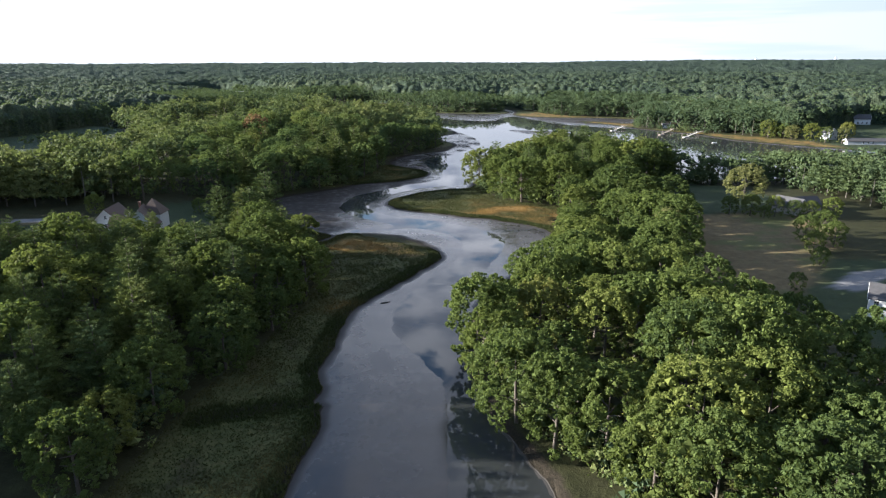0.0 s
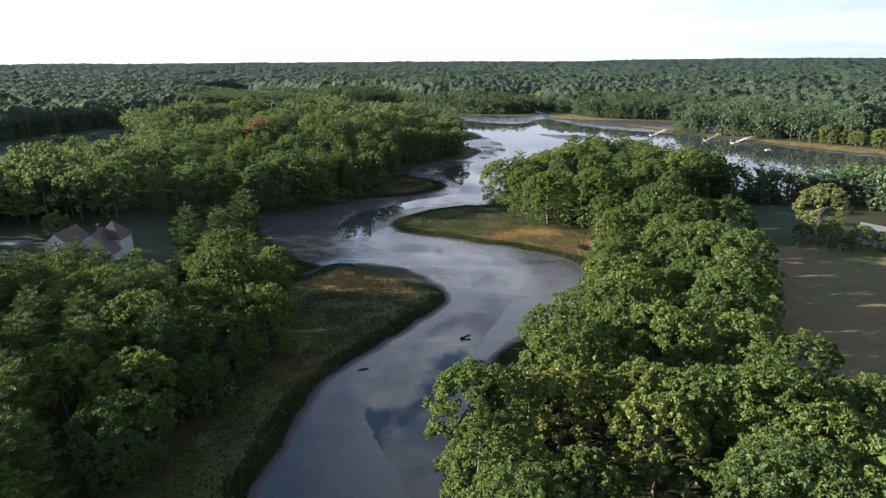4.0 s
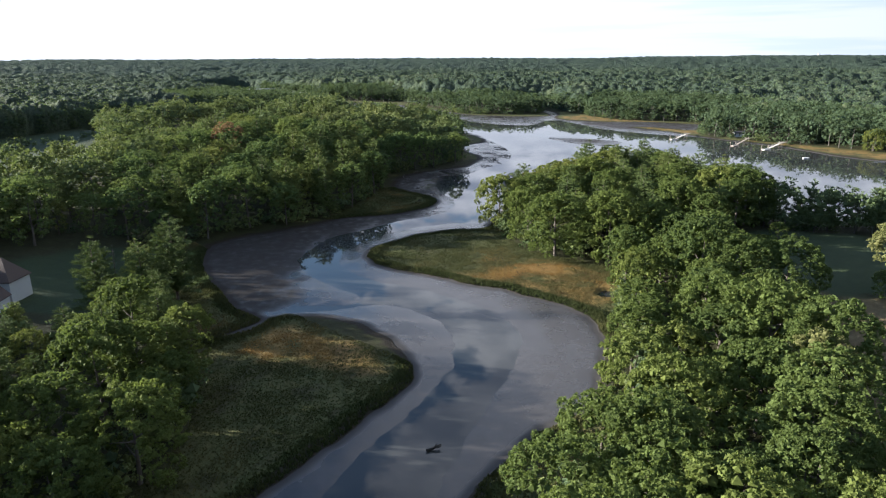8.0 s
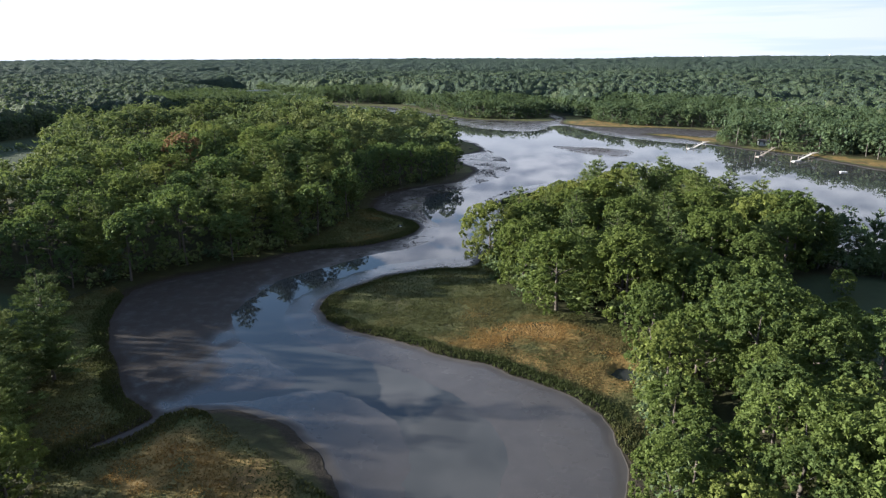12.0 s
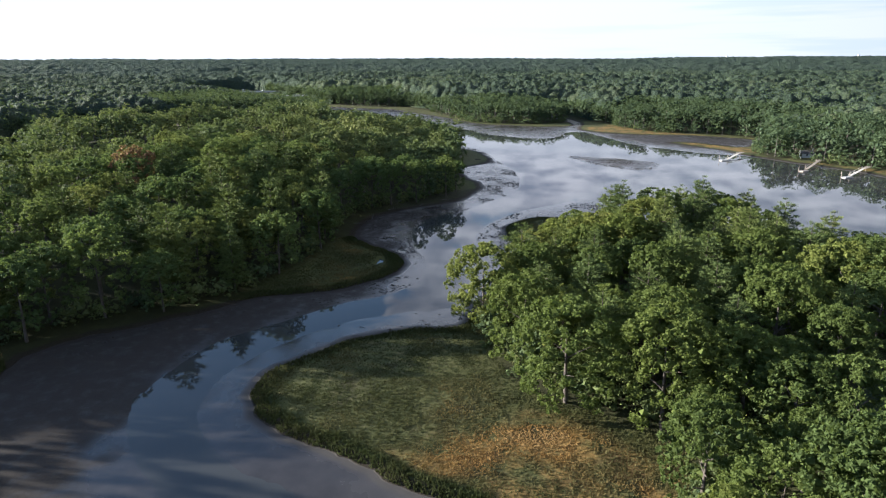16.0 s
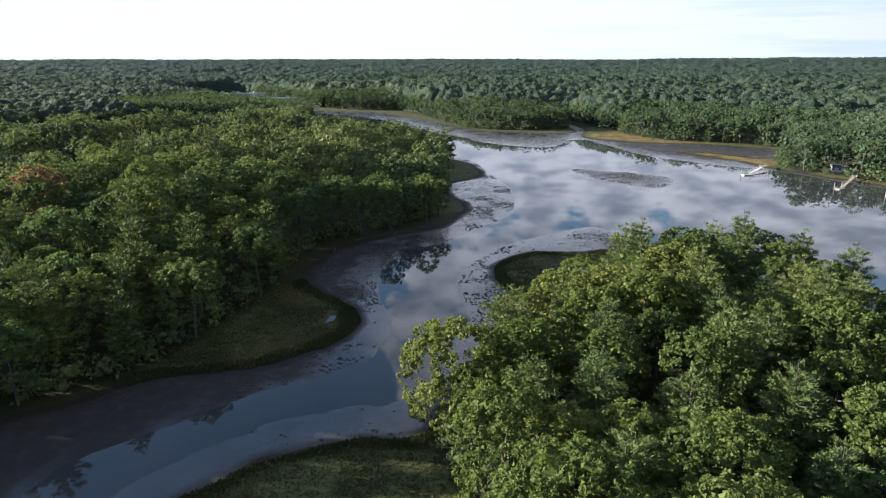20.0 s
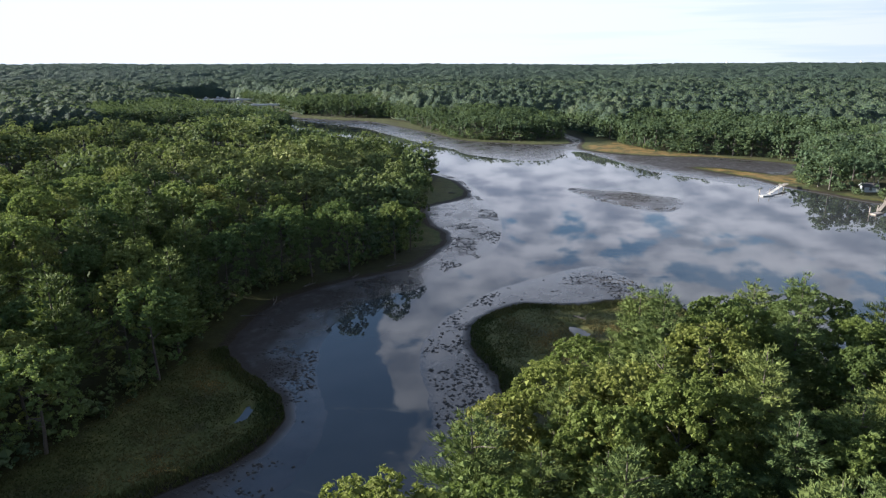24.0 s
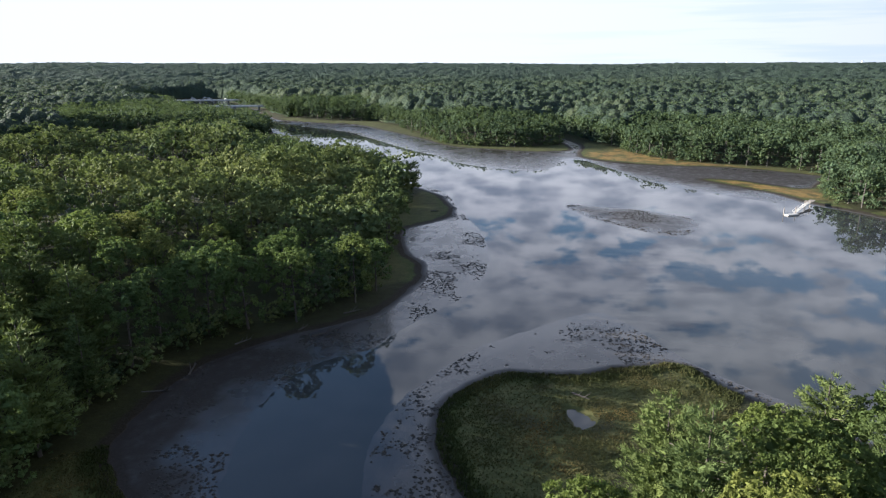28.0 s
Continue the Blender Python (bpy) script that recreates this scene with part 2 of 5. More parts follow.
MARSHES = [
    [(-20, 59.5), (2, 184.8), (-38.8, 216.1), (-48.9, 200), (-42.5, 186.9), (-34, 166.1), (-34, 139.9), (-38, 119.8), (-44, 99.7), (-47, 69.5), (-47, -90), (-20, -90)],
    [(-36.7, 207.6), (-53, 228.5), (-71.4, 258.4), (-81.6, 269), (-85.7, 260.5), (-73.5, 233.6), (-63.2, 215.1), (-50.9, 197.8)],
    [(-44.9, 303.8), (-4.1, 321.7), (-6.1, 346.6), (-24.5, 362.9), (-33.7, 358.8), (-35.7, 338.5), (-41.8, 315.4)],
    [(-6.1, 438.4), (11.2, 447), (9.2, 465.2), (-2, 472.6), (-7.1, 462.1)], [(-9.2, 497.9), (13.3, 522.2), (8.2, 552.8), (-5.1, 571.8), (-12.3, 535.9)],
    [(15.3, 296.4), (-24.5, 271.1), (-25.5, 252.2), (36.7, 215.1), (40.8, 200), (45.9, 218.2), (50, 243.9), (44.9, 252.2), (30.6, 259.5), (21.4, 270), (17.3, 290)],
    [(30.6, 342.5), (20.4, 369), (20.4, 385.2), (30.6, 396.4), (69.4, 403.5), (75.6, 391.3), (67.4, 375.1), (57.2, 371), (47, 361.8), (37.8, 351.7)],
    [(6, 122), (15, 160), (32.2, 176.5), (40.4, 184.8), (36, 166.1), (26, 149.9), (17, 135.8), (13, 124)],
    [(-203.6, 920.1), (-151.1, 888.7), (-103.7, 874.6), (-78.9, 834.5), (-36.2, 773.2), (-5.3, 722.5), (22, 709.5), (73.4, 707.2), (75, 742.6), (33.7, 726), (-5.3, 740.2), (-25.6, 775.6), (-63, 858.1), (-98.9, 902.5), (-143, 909.1), (-192.7, 939.9)],
    [(75.3, 696.6), (78.2, 678.9), (122.4, 650.3), (192.9, 617.4), (199.4, 625.9), (182.6, 650.3), (146.6, 663), (120.1, 686.3), (106.4, 733.1), (89, 756.7)],
    [(125.7, 612.1), (139.6, 590.9), (155.3, 562.3), (168.6, 546.5), (180.2, 578.2), (172.5, 594.1), (145.3, 612.1)],
    [(171.7, 540.1), (207.4, 474.7), (245.1, 421.8), (326.7, 364.9), (449.1, 332.2), (469.6, 353.7), (347.2, 397.4), (275.8, 442.7), (232.9, 483.2), (207.4, 510.6), (183.9, 542.2)],
]
RUST_SUNLIT = [   # where the marsh hay has turned orange; the nearest two also paint in sunlight
    [(-2, 243.9), (36.7, 217.2), (44.9, 225.4), (46.9, 243.9), (30.6, 256.3), (18.4, 250.1), (6.1, 243.9)],
    [(-40.6, 191.3), (-6.1, 184.8), (-14.3, 198.9), (-34.7, 204.4)],
    [(78.5, 696.6), (80.3, 681), (122.5, 653.5), (193, 620.6), (196.3, 627), (145.6, 663), (105, 719)],
    [(125.7, 612.1), (155.3, 564.4), (169.6, 562.3), (172.4, 590.9), (145.2, 610)],
    [(171.7, 540.1), (207.4, 477.9), (245.1, 425.9), (326.7, 371), (449.1, 340.5), (449.2, 350.7), (267.6, 435.2), (204.3, 508.5)],
]
PEAT_MUD = [[(-34, 212), (-40, 244), (-40, 276), (-30, 290), (-20, 301), (-10, 314), (-6, 330), (-12, 350), (-18, 366), (-16, 384), (-10, 398), (-30, 412), (-48, 380), (-46, 330), (-70, 300), (-92, 268), (-60, 216)],
            [(58, 546), (82, 542), (102, 526), (98, 508), (88, 502), (68, 522)], [(84, 676), (104, 622), (140, 580), (176, 600), (194, 622), (120, 654)]]
PONDS = [[(40.3, 230), (41.8, 232.6), (44.9, 232.9), (46.4, 230.5), (44.4, 227.8), (41.3, 227.7)], [(43.9, 382.2), (47, 380.4), (48.6, 377.1), (45.9, 375.1), (43.9, 377.1)],
         [(-16.6, 334.6), (-14.4, 335.2), (-13.8, 338), (-14.7, 341.2), (-16.5, 340.8), (-15.6, 337.6)]]
LAWNS = [[(-120.4, 235.7), (-106.1, 260.5), (-87.7, 260.5), (-79.6, 241.9), (-71.4, 217.2), (-77.5, 207.6), (-93.8, 203.3), (-106.1, 208.7)],
         [(-172.4, 191.3), (-153, 207.6), (-130.6, 207.6), (-113.7, 193.4), (-125.2, 182.7), (-161, 176.5)],
         [(71.4, 235.7), (89.8, 217.2), (130.6, 227.5), (126.5, 275.3), (98, 277.4), (77.5, 260.5)],
         [(82, 99.7), (84, 144.9), (104, 162), (140, 149.9), (150, 109.7), (120, 83.6)],
         [(263.4, 401.5), (263.6, 483.2), (337.2, 514.8), (388.2, 472.6), (357.4, 409.6)],
         [(-205, 305), (-188, 318), (-176, 338), (-174, 372), (-204, 440), (-250, 500), (-262, 525), (-295, 600), (-306, 571), (-318, 510), (-332, 468), (-330, 380), (-260, 320)]]
HAYFIELD = [(56, 141), (64, 152), (73.1, 168.2), (80.4, 196.7), (81.6, 221.3), (93.8, 217.2), (120.4, 215.1), (125.8, 191.3), (108, 164.1), (90, 143.9), (76, 131), (62, 130)]
DRIVES = [[(92, 139.9), (104, 149.9), (116, 151.9), (135, 165.1), (138, 160), (120, 146.9), (108, 143.9), (98, 135.8)], [(-153, 217.2), (-133.6, 221.3), (-133.6, 216.1), (-153, 210.9)]]
WOOD_L1 = [(-52, 65.5), (-48, 97.7), (-43, 119.8), (-38, 139.9), (-37, 164.1), (-44.4, 182.7), (-58.7, 186.9), (-87.1, 188), (-113.2, 183.8), (-128.5, 172.4), (-165, 165.1), (-190, 119.8), (-150, 39.6), (-100, 19.6), (-62, 29.6)]
WOOD_L3 = [(-316.3, 235.7), (-244.8, 239.8), (-183.6, 248.1), (-120.4, 266.8), (-89.8, 269), (-79.6, 279.5), (-65.3, 292.2), (-51, 302.7), (-43.9, 313.3), (-38.8, 332.2), (-37.8, 354.7), (-38.8, 375.1), (-34.7, 395.4),
           (-26.5, 408.6), (-13.3, 419.8), (-5.1, 432), (-3.1, 449.2), (-7.2, 468.4), (-10.2, 493.7), (-11.2, 516.9), (-9.2, 542.2), (-18.4, 565.5), (-43, 582.4), (-82.4, 612.1), (-119.2, 643.9), (-156.6, 684.2), (-223.6, 663), (-261.1, 578.2), (-267.7, 493.7), (-296.2, 430), (-336.8, 338.5)]
WOOD_R1 = [(16, 87), (9, 108), (12, 126), (16, 136), (25, 150), (34, 162), (40.3, 178.6), (43.9, 202.2), (45.9, 227.5), (51, 243.9), (59.2, 250.1), (71.4, 241.9), (76.5, 218.2), (70, 193), (62, 170), (54, 151), (46, 138), (45, 128), (54, 118), (61, 104), (69, 79.6), (90, 39.6), (84, -0.3), (50, -20.2), (36, 9.7), (29, 59.5)]
WOOD_R2 = [(17.3, 293.2), (20.4, 279.5), (27.6, 270), (36.7, 261.6), (49, 255.3), (61.2, 257.4), (75.5, 264.7), (89.8, 279.5), (102.1, 294.3), (105.1, 317.5), (98, 340.5), (86.8, 352.8), (70.4, 355.8), (57.1, 349.7), (45.9, 338.5), (37.7, 329.3), (27.5, 308.1)]
WOOD_R3 = [(104.1, 290), (132.7, 294.3), (168.4, 296.4), (234.7, 283.7), (336.7, 262.6), (336.7, 248.1), (224.5, 271.1), (132.7, 281.6), (106.1, 279.5)]
WOOD_R4 = [(134.4, 170.3), (151.8, 186.9), (161.2, 228.5), (153.1, 266.8), (234.7, 266.8), (336.7, 243.9), (330, 149.9), (220, 129.8), (170, 139.9)]
WOOD_F = [[(-65.2, 858.1), (-27.7, 777.9), (-6.3, 740.2), (33.7, 728.4), (69.8, 744.9), (64.1, 789.7), (43, 815.7), (-43.2, 836.9)],
          [(107.6, 737.8), (121.2, 686.3), (147.7, 664.1), (182.7, 652.4), (200.5, 629.1), (249.1, 652.4), (210, 719), (138.5, 777.9)],
          [(171.9, 574), (169.6, 557), (179.8, 540.1), (194.1, 521.1), (214.6, 508.5), (265.6, 514.8), (266.2, 578.2), (216.7, 620.6), (196.1, 620.6)],
          [(-189.4, 944.3), (-149.4, 902.5), (-114.3, 904.7), (-110.1, 939.9), (-132.3, 984), (-220.7, 1006)],
          [(-153.8, 730.8), (-163, 803.9), (-202.3, 860.5), (-244.3, 920.1), (-330.4, 939.9), (-367.6, 836.9), (-273, 719)],
          [(216.6, 502.1), (237, 481), (257.4, 464.2), (263.6, 493.7), (267.7, 514.8)]]
GULLIES = [[(-150, 425), (-139, 445), (-130, 478), (-109, 494), (-91, 524), (-76, 548), (-80, 572), (-110, 572), (-124, 580), (-150, 574), (-172, 556), (-195, 512), (-206, 470), (-190, 425)],
           [(-250, 556), (-222, 572), (-192, 602), (-162, 626), (-138, 642), (-150, 690), (-190, 735), (-235, 745), (-300, 700), (-345, 680), (-320, 600)]]
FAR_YARDS = [[(128, 1060), (176, 1060), (172, 1140), (136, 1140)], [(436, 900), (486, 900), (490, 975), (444, 975)]]
CLEAR = LAWNS + [HAYFIELD] + DRIVES + GULLIES + FAR_YARDS


def curve_points(pts, step=1.2, closed=True):
    """A smooth line (Catmull-Rom) through the given corners."""
    p = np.array(pts, float)
    out = []
    n = len(p)
    for i in range(n):
        a, b, c, d = p[i - 1], p[i], p[(i + 1) % n], p[(i + 2) % n]
        m = int(np.clip(np.hypot(*(c - b)) / step, 1, 12))
        for t in np.arange(m) / m:
            out.append(0.5 * (2 * b + (c - a) * t + (2 * a - 5 * b + 4 * c - d) * t * t + (3 * b - a - 3 * c + d) * t ** 3))
    return np.array(out)


def signed(poly, x, y, reach=60.0):
    """Distance to the outline of poly at points x, y: positive inside. Past reach it is only roughly known."""
    out = np.full(x.shape, -reach * 1.0)
    inside = np.zeros(x.shape, bool)
    q = np.roll(poly, -1, 0)
    near = (x > poly[:, 0].min() - reach) & (x < poly[:, 0].max() + reach) & (y > poly[:, 1].min() - reach) & (y < poly[:, 1].max() + reach)
    idx = np.flatnonzero(near)
    px, py = x[idx], y[idx]
    best = np.full(len(idx), reach ** 2)
    ins = np.zeros(len(idx), bool)
    order = np.argsort(py)
    sy = py[order]
    for (ax, ay), (bx, by) in zip(poly, q):
        lo, hi = min(ay, by), max(ay, by)
        i0, i1 = np.searchsorted(sy, (lo - reach, hi + reach))
        k = order[i0:i1]
        dx, dy = bx - ax, by - ay
        wx, wy = px[k] - ax, py[k] - ay
        t = np.clip((wx * dx + wy * dy) / max(dx * dx + dy * dy, 1e-9), 0, 1)
        best[k] = np.minimum(best[k], (wx - t * dx) ** 2 + (wy - t * dy) ** 2)
        if dy:
            j0, j1 = np.searchsorted(sy, (lo, hi))
            k = order[j0:j1]
            ins[k] ^= px[k] < ax + (py[k] - ay) * dx / dy
    d = np.sqrt(best)
    out[idx] = np.where(ins, d, -d)
    return out


def smoothstep(lo, hi, v):
    t = np.clip((v - lo) / (hi - lo), 0, 1)
    return t * t * (3 - 2 * t)


TABLE = np.random.RandomState(7).rand(256, 256)


def value_noise(x, y, size, octaves=3):
    """Smooth noise in 0..1 with features of the given size in metres."""
    total, amp, norm = 0.0, 1.0, 0.0
    for o in range(octaves):
        u, v = x / size + 17.3 * o, y / size + 5.7 * o
        i, j = np.floor(u).astype(int), np.floor(v).astype(int)
        fu, fv = u - i, v - j
        fu, fv = fu * fu * (3 - 2 * fu), fv * fv * (3 - 2 * fv)
        g = lambda a, b: TABLE[a % 256, b % 256]
        total = total + amp * ((g(i, j) * (1 - fu) + g(i + 1, j) * fu) * (1 - fv) + (g(i, j + 1) * (1 - fu) + g(i + 1, j + 1) * fu) * fv)
        norm, amp, size = norm + amp, amp * 0.5, size * 0.5
    return total / norm


BASIN_LINE, CHANNEL_LINE = curve_points(BASIN), curve_points(CHANNEL)


def terrain(x, y):
    """Height of the ground, distance inland from the bank, and the kinds of ground, at points x, y."""
    d_land = -signed(BASIN_LINE, x, y, 90.0)
    d_land = d_land + (1.5 * (value_noise(x, y, 3.4, 3) - 0.5) + 0.9 * (value_noise(x + 31, y, 9.0, 2) - 0.5)) * (1 - smoothstep(3, 9, np.abs(d_land)))
    d_mud = -signed(CHANNEL_LINE, x, y, 30.0)
    for bar in (MUD_BAR, MUD_ISLE):
        d_mud = np.maximum(d_mud, signed(curve_points(bar), x, y, 20.0) + 1.6)
    marsh = np.full(x.shape, -80.0)
    for m in MARSHES:
        marsh = np.maximum(marsh, signed(np.array(m, float), x, y, 80.0))
    wet = np.where(d_mud > 0, 0.035 * d_mud, 0.06 * d_mud)
    wet = np.clip(wet, -0.8, 0.5) + 0.10 * (value_noise(x, y, 5.0, 3) - 0.5) * smoothstep(-3, 2, d_mud) + 0.05 * (value_noise(x, y, 1.6, 2) - 0.5)
    up = np.minimum(d_land, -marsh)
    hill = 4.0 * smoothstep(0, 45, up) + 1.8 * smoothstep(30, 90, up) * value_noise(x, y, 140.0, 2) + 6.0 * np.exp(-((x + 112) / 62) ** 2 - ((y - 462) / 105) ** 2) * smoothstep(0, 40, up)
    land = 0.70 + 0.28 * (value_noise(x, y, 2.2, 3) - 0.5) + hill
    for ax, ay, bx, by, rise in ((-215, 525, -128, 605, 6.0), (-340, 715, -180, 775, 1.5)):
        t = np.clip(((x - ax) * (bx - ax) + (y - ay) * (by - ay)) / ((bx - ax) ** 2 + (by - ay) ** 2), 0, 1)
        land = land + rise * np.exp(-(((x - ax - t * (bx - ax)) ** 2 + (y - ay - t * (by - ay)) ** 2) / 32.0 ** 2)) * smoothstep(0, 40, up)
    for g in GULLIES:
        land = land - 7.0 * smoothstep(-25, 12, signed(np.array(g, float), x, y, 40.0)) * smoothstep(0, 30, up)
    for p in PONDS:
        land = land - 0.9 * smoothstep(-0.6, 0.5, signed(curve_points(p, 0.5), x, y, 8.0))
    far = np.hypot(x, y)
    land = land + smoothstep(1500, 4800, far) * (6 * value_noise(x, y, 900.0, 2) - 2 + 20 * smoothstep(-300, 2600, -x)) + smoothstep(750, 1300, far) * 12 * (value_noise(x + 900, y, 420.0, 2) - 0.5)
    k = smoothstep(-0.75, 0.75, d_land)
    return wet * (1 - k) + land * k, d_land, d_mud, marsh

# ---- materials ----
def material(name):
    mat = bpy.data.materials.new(name)
    mat.use_nodes = True
    return mat, Nodes(mat.node_tree)


def finish(n, shader):
    n.add("OutputMaterial", {0: shader})


def bumped(n, height, strength, distance):
    return n.add("Bump", {"Height": height, "Strength": strength, "Distance": distance}).outputs[0]


def plain(name, color, rough=0.6, metal=0.0, vary=0.25, scale=3.0, relief=0.15):
    """A painted, wooden or stone surface with blotches and fine grain."""
    mat, n = material(name)
    pos = n.add("NewGeometry").outputs["Position"]
    blot = n.noise(pos, scale, 5.0)
    fine = n.noise(pos, scale * 14, 3.0)
    f = n.math("ADD", n.math("MULTIPLY", blot, 0.7), n.math("MULTIPLY", fine, 0.3))
    dark = tuple(c * (1 - vary) for c in color)
    light = tuple(min(1.0, c * (1 + vary)) for c in color)
    col = n.colors(f, (0.3, dark), (0.7, light))
    bsdf = n.add("BsdfPrincipled", {"Base Color": col, "Roughness": n.ramp(blot, 0.2, 0.8, rough * 0.8, min(1, rough * 1.2)), "Metallic": metal,
                                    "Normal": bumped(n, fine, relief, 0.05)})
    finish(n, bsdf.outputs[0])
    return mat


def foliage(name, *stops, joined=False, through=0.38):
    """Leaves: each tree has its own green, each spray of leaves differs a little."""
    mat, n = material(name)
    geo = n.add("NewGeometry")
    leaf = geo.outputs["Random Per Island"]
    tree = n.add("Attribute", attribute_name="tint").outputs["Fac"] if joined else n.add("ObjectInfo").outputs["Random"]
    col = n.colors(tree, *stops)
    shade = n.ramp(leaf, 0.0, 1.0, 0.70, 1.30, smooth=False)
    col = n.add("VectorMath", {0: col, 3: shade}, operation="SCALE").outputs[0]
    old = n.ramp(leaf, 0.93, 0.97)
    col = n.mix(n.math("MULTIPLY", old, 0.1), col, (0.18, 0.16, 0.04, 1))
    bsdf = n.add("BsdfPrincipled", {"Base Color": col, "Roughness": 0.75, "Specular IOR Level": 0.08}).outputs[0]
    lit = n.add("BsdfTranslucent", {0: n.mix(0.5, col, (0.14, 0.19, 0.03, 1))}).outputs[0]
    finish(n, n.add("MixShader", {0: through, 1: bsdf, 2: lit}).outputs[0])
    return mat


OAK_GREENS = ((0.0, (0.062, 0.090, 0.030)), (0.5, (0.088, 0.119, 0.034)), (0.85, (0.116, 0.144, 0.038)), (0.97, (0.142, 0.160, 0.042)), (1.0, (0.152, 0.160, 0.045)))
# oak greens raised: sunlight on the peninsula crowns put into their leaf colour
LIT_OAK_GREENS = ((0.0, (0.066, 0.106, 0.044)), (0.4, (0.098, 0.142, 0.050)), (0.8, (0.138, 0.172, 0.054)), (0.96, (0.172, 0.190, 0.058)), (1.0, (0.188, 0.184, 0.06)))
PINE_GREENS = ((0.0, (0.064, 0.092, 0.034)), (0.6, (0.090, 0.120, 0.038)), (1.0, (0.120, 0.144, 0.042)))
FAR_GREENS = ((0.0, (0.052, 0.080, 0.046)), (0.3, (0.084, 0.116, 0.052)), (0.6, (0.124, 0.152, 0.058)), (0.97, (0.170, 0.190, 0.072)), (1.0, (0.20, 0.15, 0.08)))
M_OAK, M_PINE = foliage("oak_leaves", *OAK_GREENS), foliage("pine_needles", *PINE_GREENS, through=0.12)
M_LIT_OAK = foliage("maple_leaves", *LIT_OAK_GREENS)
M_FAR = foliage("woodland_leaves", *FAR_GREENS, joined=True, through=0.28)
M_YELLOW = foliage("yellow_leaves", (0.0, (0.135, 0.145, 0.058)), (1.0, (0.165, 0.168, 0.066)))
M_RUSSET = foliage("russet_leaves", (0.0, (0.22, 0.12, 0.08)), (1.0, (0.26, 0.14, 0.09)))
M_BARK = plain("bark", (0.075, 0.063, 0.052), 0.9, vary=0.45, scale=1.5, relief=0.6)
M_PALEBARK = plain("pale_bark", (0.075, 0.068, 0.06), 0.9, vary=0.4, scale=1.5, relief=0.6)
M_DRIFT = plain("grey_driftwood", (0.065, 0.057, 0.049), 0.85, vary=0.4, scale=2.0, relief=0.5)


def ground_material():
    mat, n = material("ground")
    pos = n.add("NewGeometry").outputs["Position"]
    at = lambda name: n.add("Attribute", attribute_name=name).outputs["Fac"]
    inland, lawn, field, rust, drive, marsh = at("inland"), at("lawn"), at("field"), at("rust"), at("drive"), at("marsh")
    broad, mid, fine = n.noise(pos, 0.06, 4.0), n.noise(pos, 0.35, 5.0, 0.6), n.noise(pos, 2.6, 5.0, 0.65)
    tuft = n.noise(pos, 1.1, 6.0, 0.7)
    # mud: smooth wet silt, with paler sheets and dark weedy patches
    mud = n.colors(n.math("ADD", n.math("MULTIPLY", broad, 0.6), n.math("MULTIPLY", mid, 0.4)),
                   (0.30, (0.024, 0.022, 0.021)), (0.55, (0.040, 0.037, 0.036)), (0.75, (0.060, 0.055, 0.053)))
    mud = n.mix(n.math("MULTIPLY", n.ramp(fine, 0.52, 0.75), 0.5), mud, (0.04, 0.036, 0.03, 1))
    mud = n.mix(n.math("MULTIPLY", n.ramp(n.add("SeparateXYZ", {0: pos}).outputs[2], 0.24, 0.48), 0.15), mud, (0.022, 0.019, 0.017, 1))
    peat = n.math("MULTIPLY", at("peat"), n.ramp(n.math("ADD", n.math("MULTIPLY", mid, 0.7), n.math("MULTIPLY", fine, 0.3)), 0.32, 0.55, 0.55, 1.0))
    mud = n.mix(peat, mud, n.colors(fine, (0.3, (0.022, 0.019, 0.017)), (0.7, (0.040, 0.035, 0.031))))
    # salt marsh: green cordgrass along the edge, tawny and rust hay inside
    f = n.math("ADD", n.math("MULTIPLY", mid, 0.55), n.math("MULTIPLY", tuft, 0.45))
    hay = n.colors(f, (0.32, (0.044, 0.050, 0.017)), (0.48, (0.060, 0.066, 0.023)), (0.62, (0.084, 0.082, 0.032)), (0.8, (0.110, 0.098, 0.042)))
    orange = n.colors(f, (0.3, (0.11, 0.075, 0.025)), (0.5, (0.19, 0.125, 0.042)), (0.66, (0.26, 0.175, 0.065)), (0.85, (0.31, 0.24, 0.11)))
    # rust hay, with low sunlight painted in on the near marshes
    hay = n.mix(n.math("MULTIPLY", rust, n.ramp(n.noise(pos, 0.14, 4.0, 0.6), 0.34, 0.58)), hay, orange)
    hay = n.mix(n.math("MULTIPLY", n.ramp(n.noise(pos, 0.11, 5.0, 0.6), 0.52, 0.66), 0.45), hay, (0.026, 0.018, 0.014, 1))
    cord = n.colors(f, (0.3, (0.022, 0.030, 0.010)), (0.55, (0.058, 0.072, 0.020)), (0.75, (0.095, 0.10, 0.03)))
    edge = n.ramp(n.math("ADD", inland, n.math("MULTIPLY", n.math("SUBTRACT", mid, 0.5), 5.0)), 1.6, 4.5)
    grass = n.mix(edge, cord, hay)
    floor = n.colors(f, (0.3, (0.018, 0.018, 0.009)), (0.55, (0.034, 0.036, 0.015)), (0.8, (0.050, 0.058, 0.020)))
    land = n.mix(n.ramp(marsh, -2.5, 1.5), floor, grass)
    turf = n.colors(f, (0.3, (0.024, 0.037, 0.018)), (0.6, (0.034, 0.049, 0.022)), (0.8, (0.048, 0.062, 0.027)))
    land = n.mix(lawn, land, turf)
    straw = n.colors(f, (0.3, (0.080, 0.062, 0.032)), (0.55, (0.135, 0.105, 0.054)), (0.8, (0.18, 0.15, 0.075)))
    straw = n.mix(n.math("MULTIPLY", n.ramp(broad, 0.5, 0.62), 0.6), straw, (0.07, 0.095, 0.03, 1))
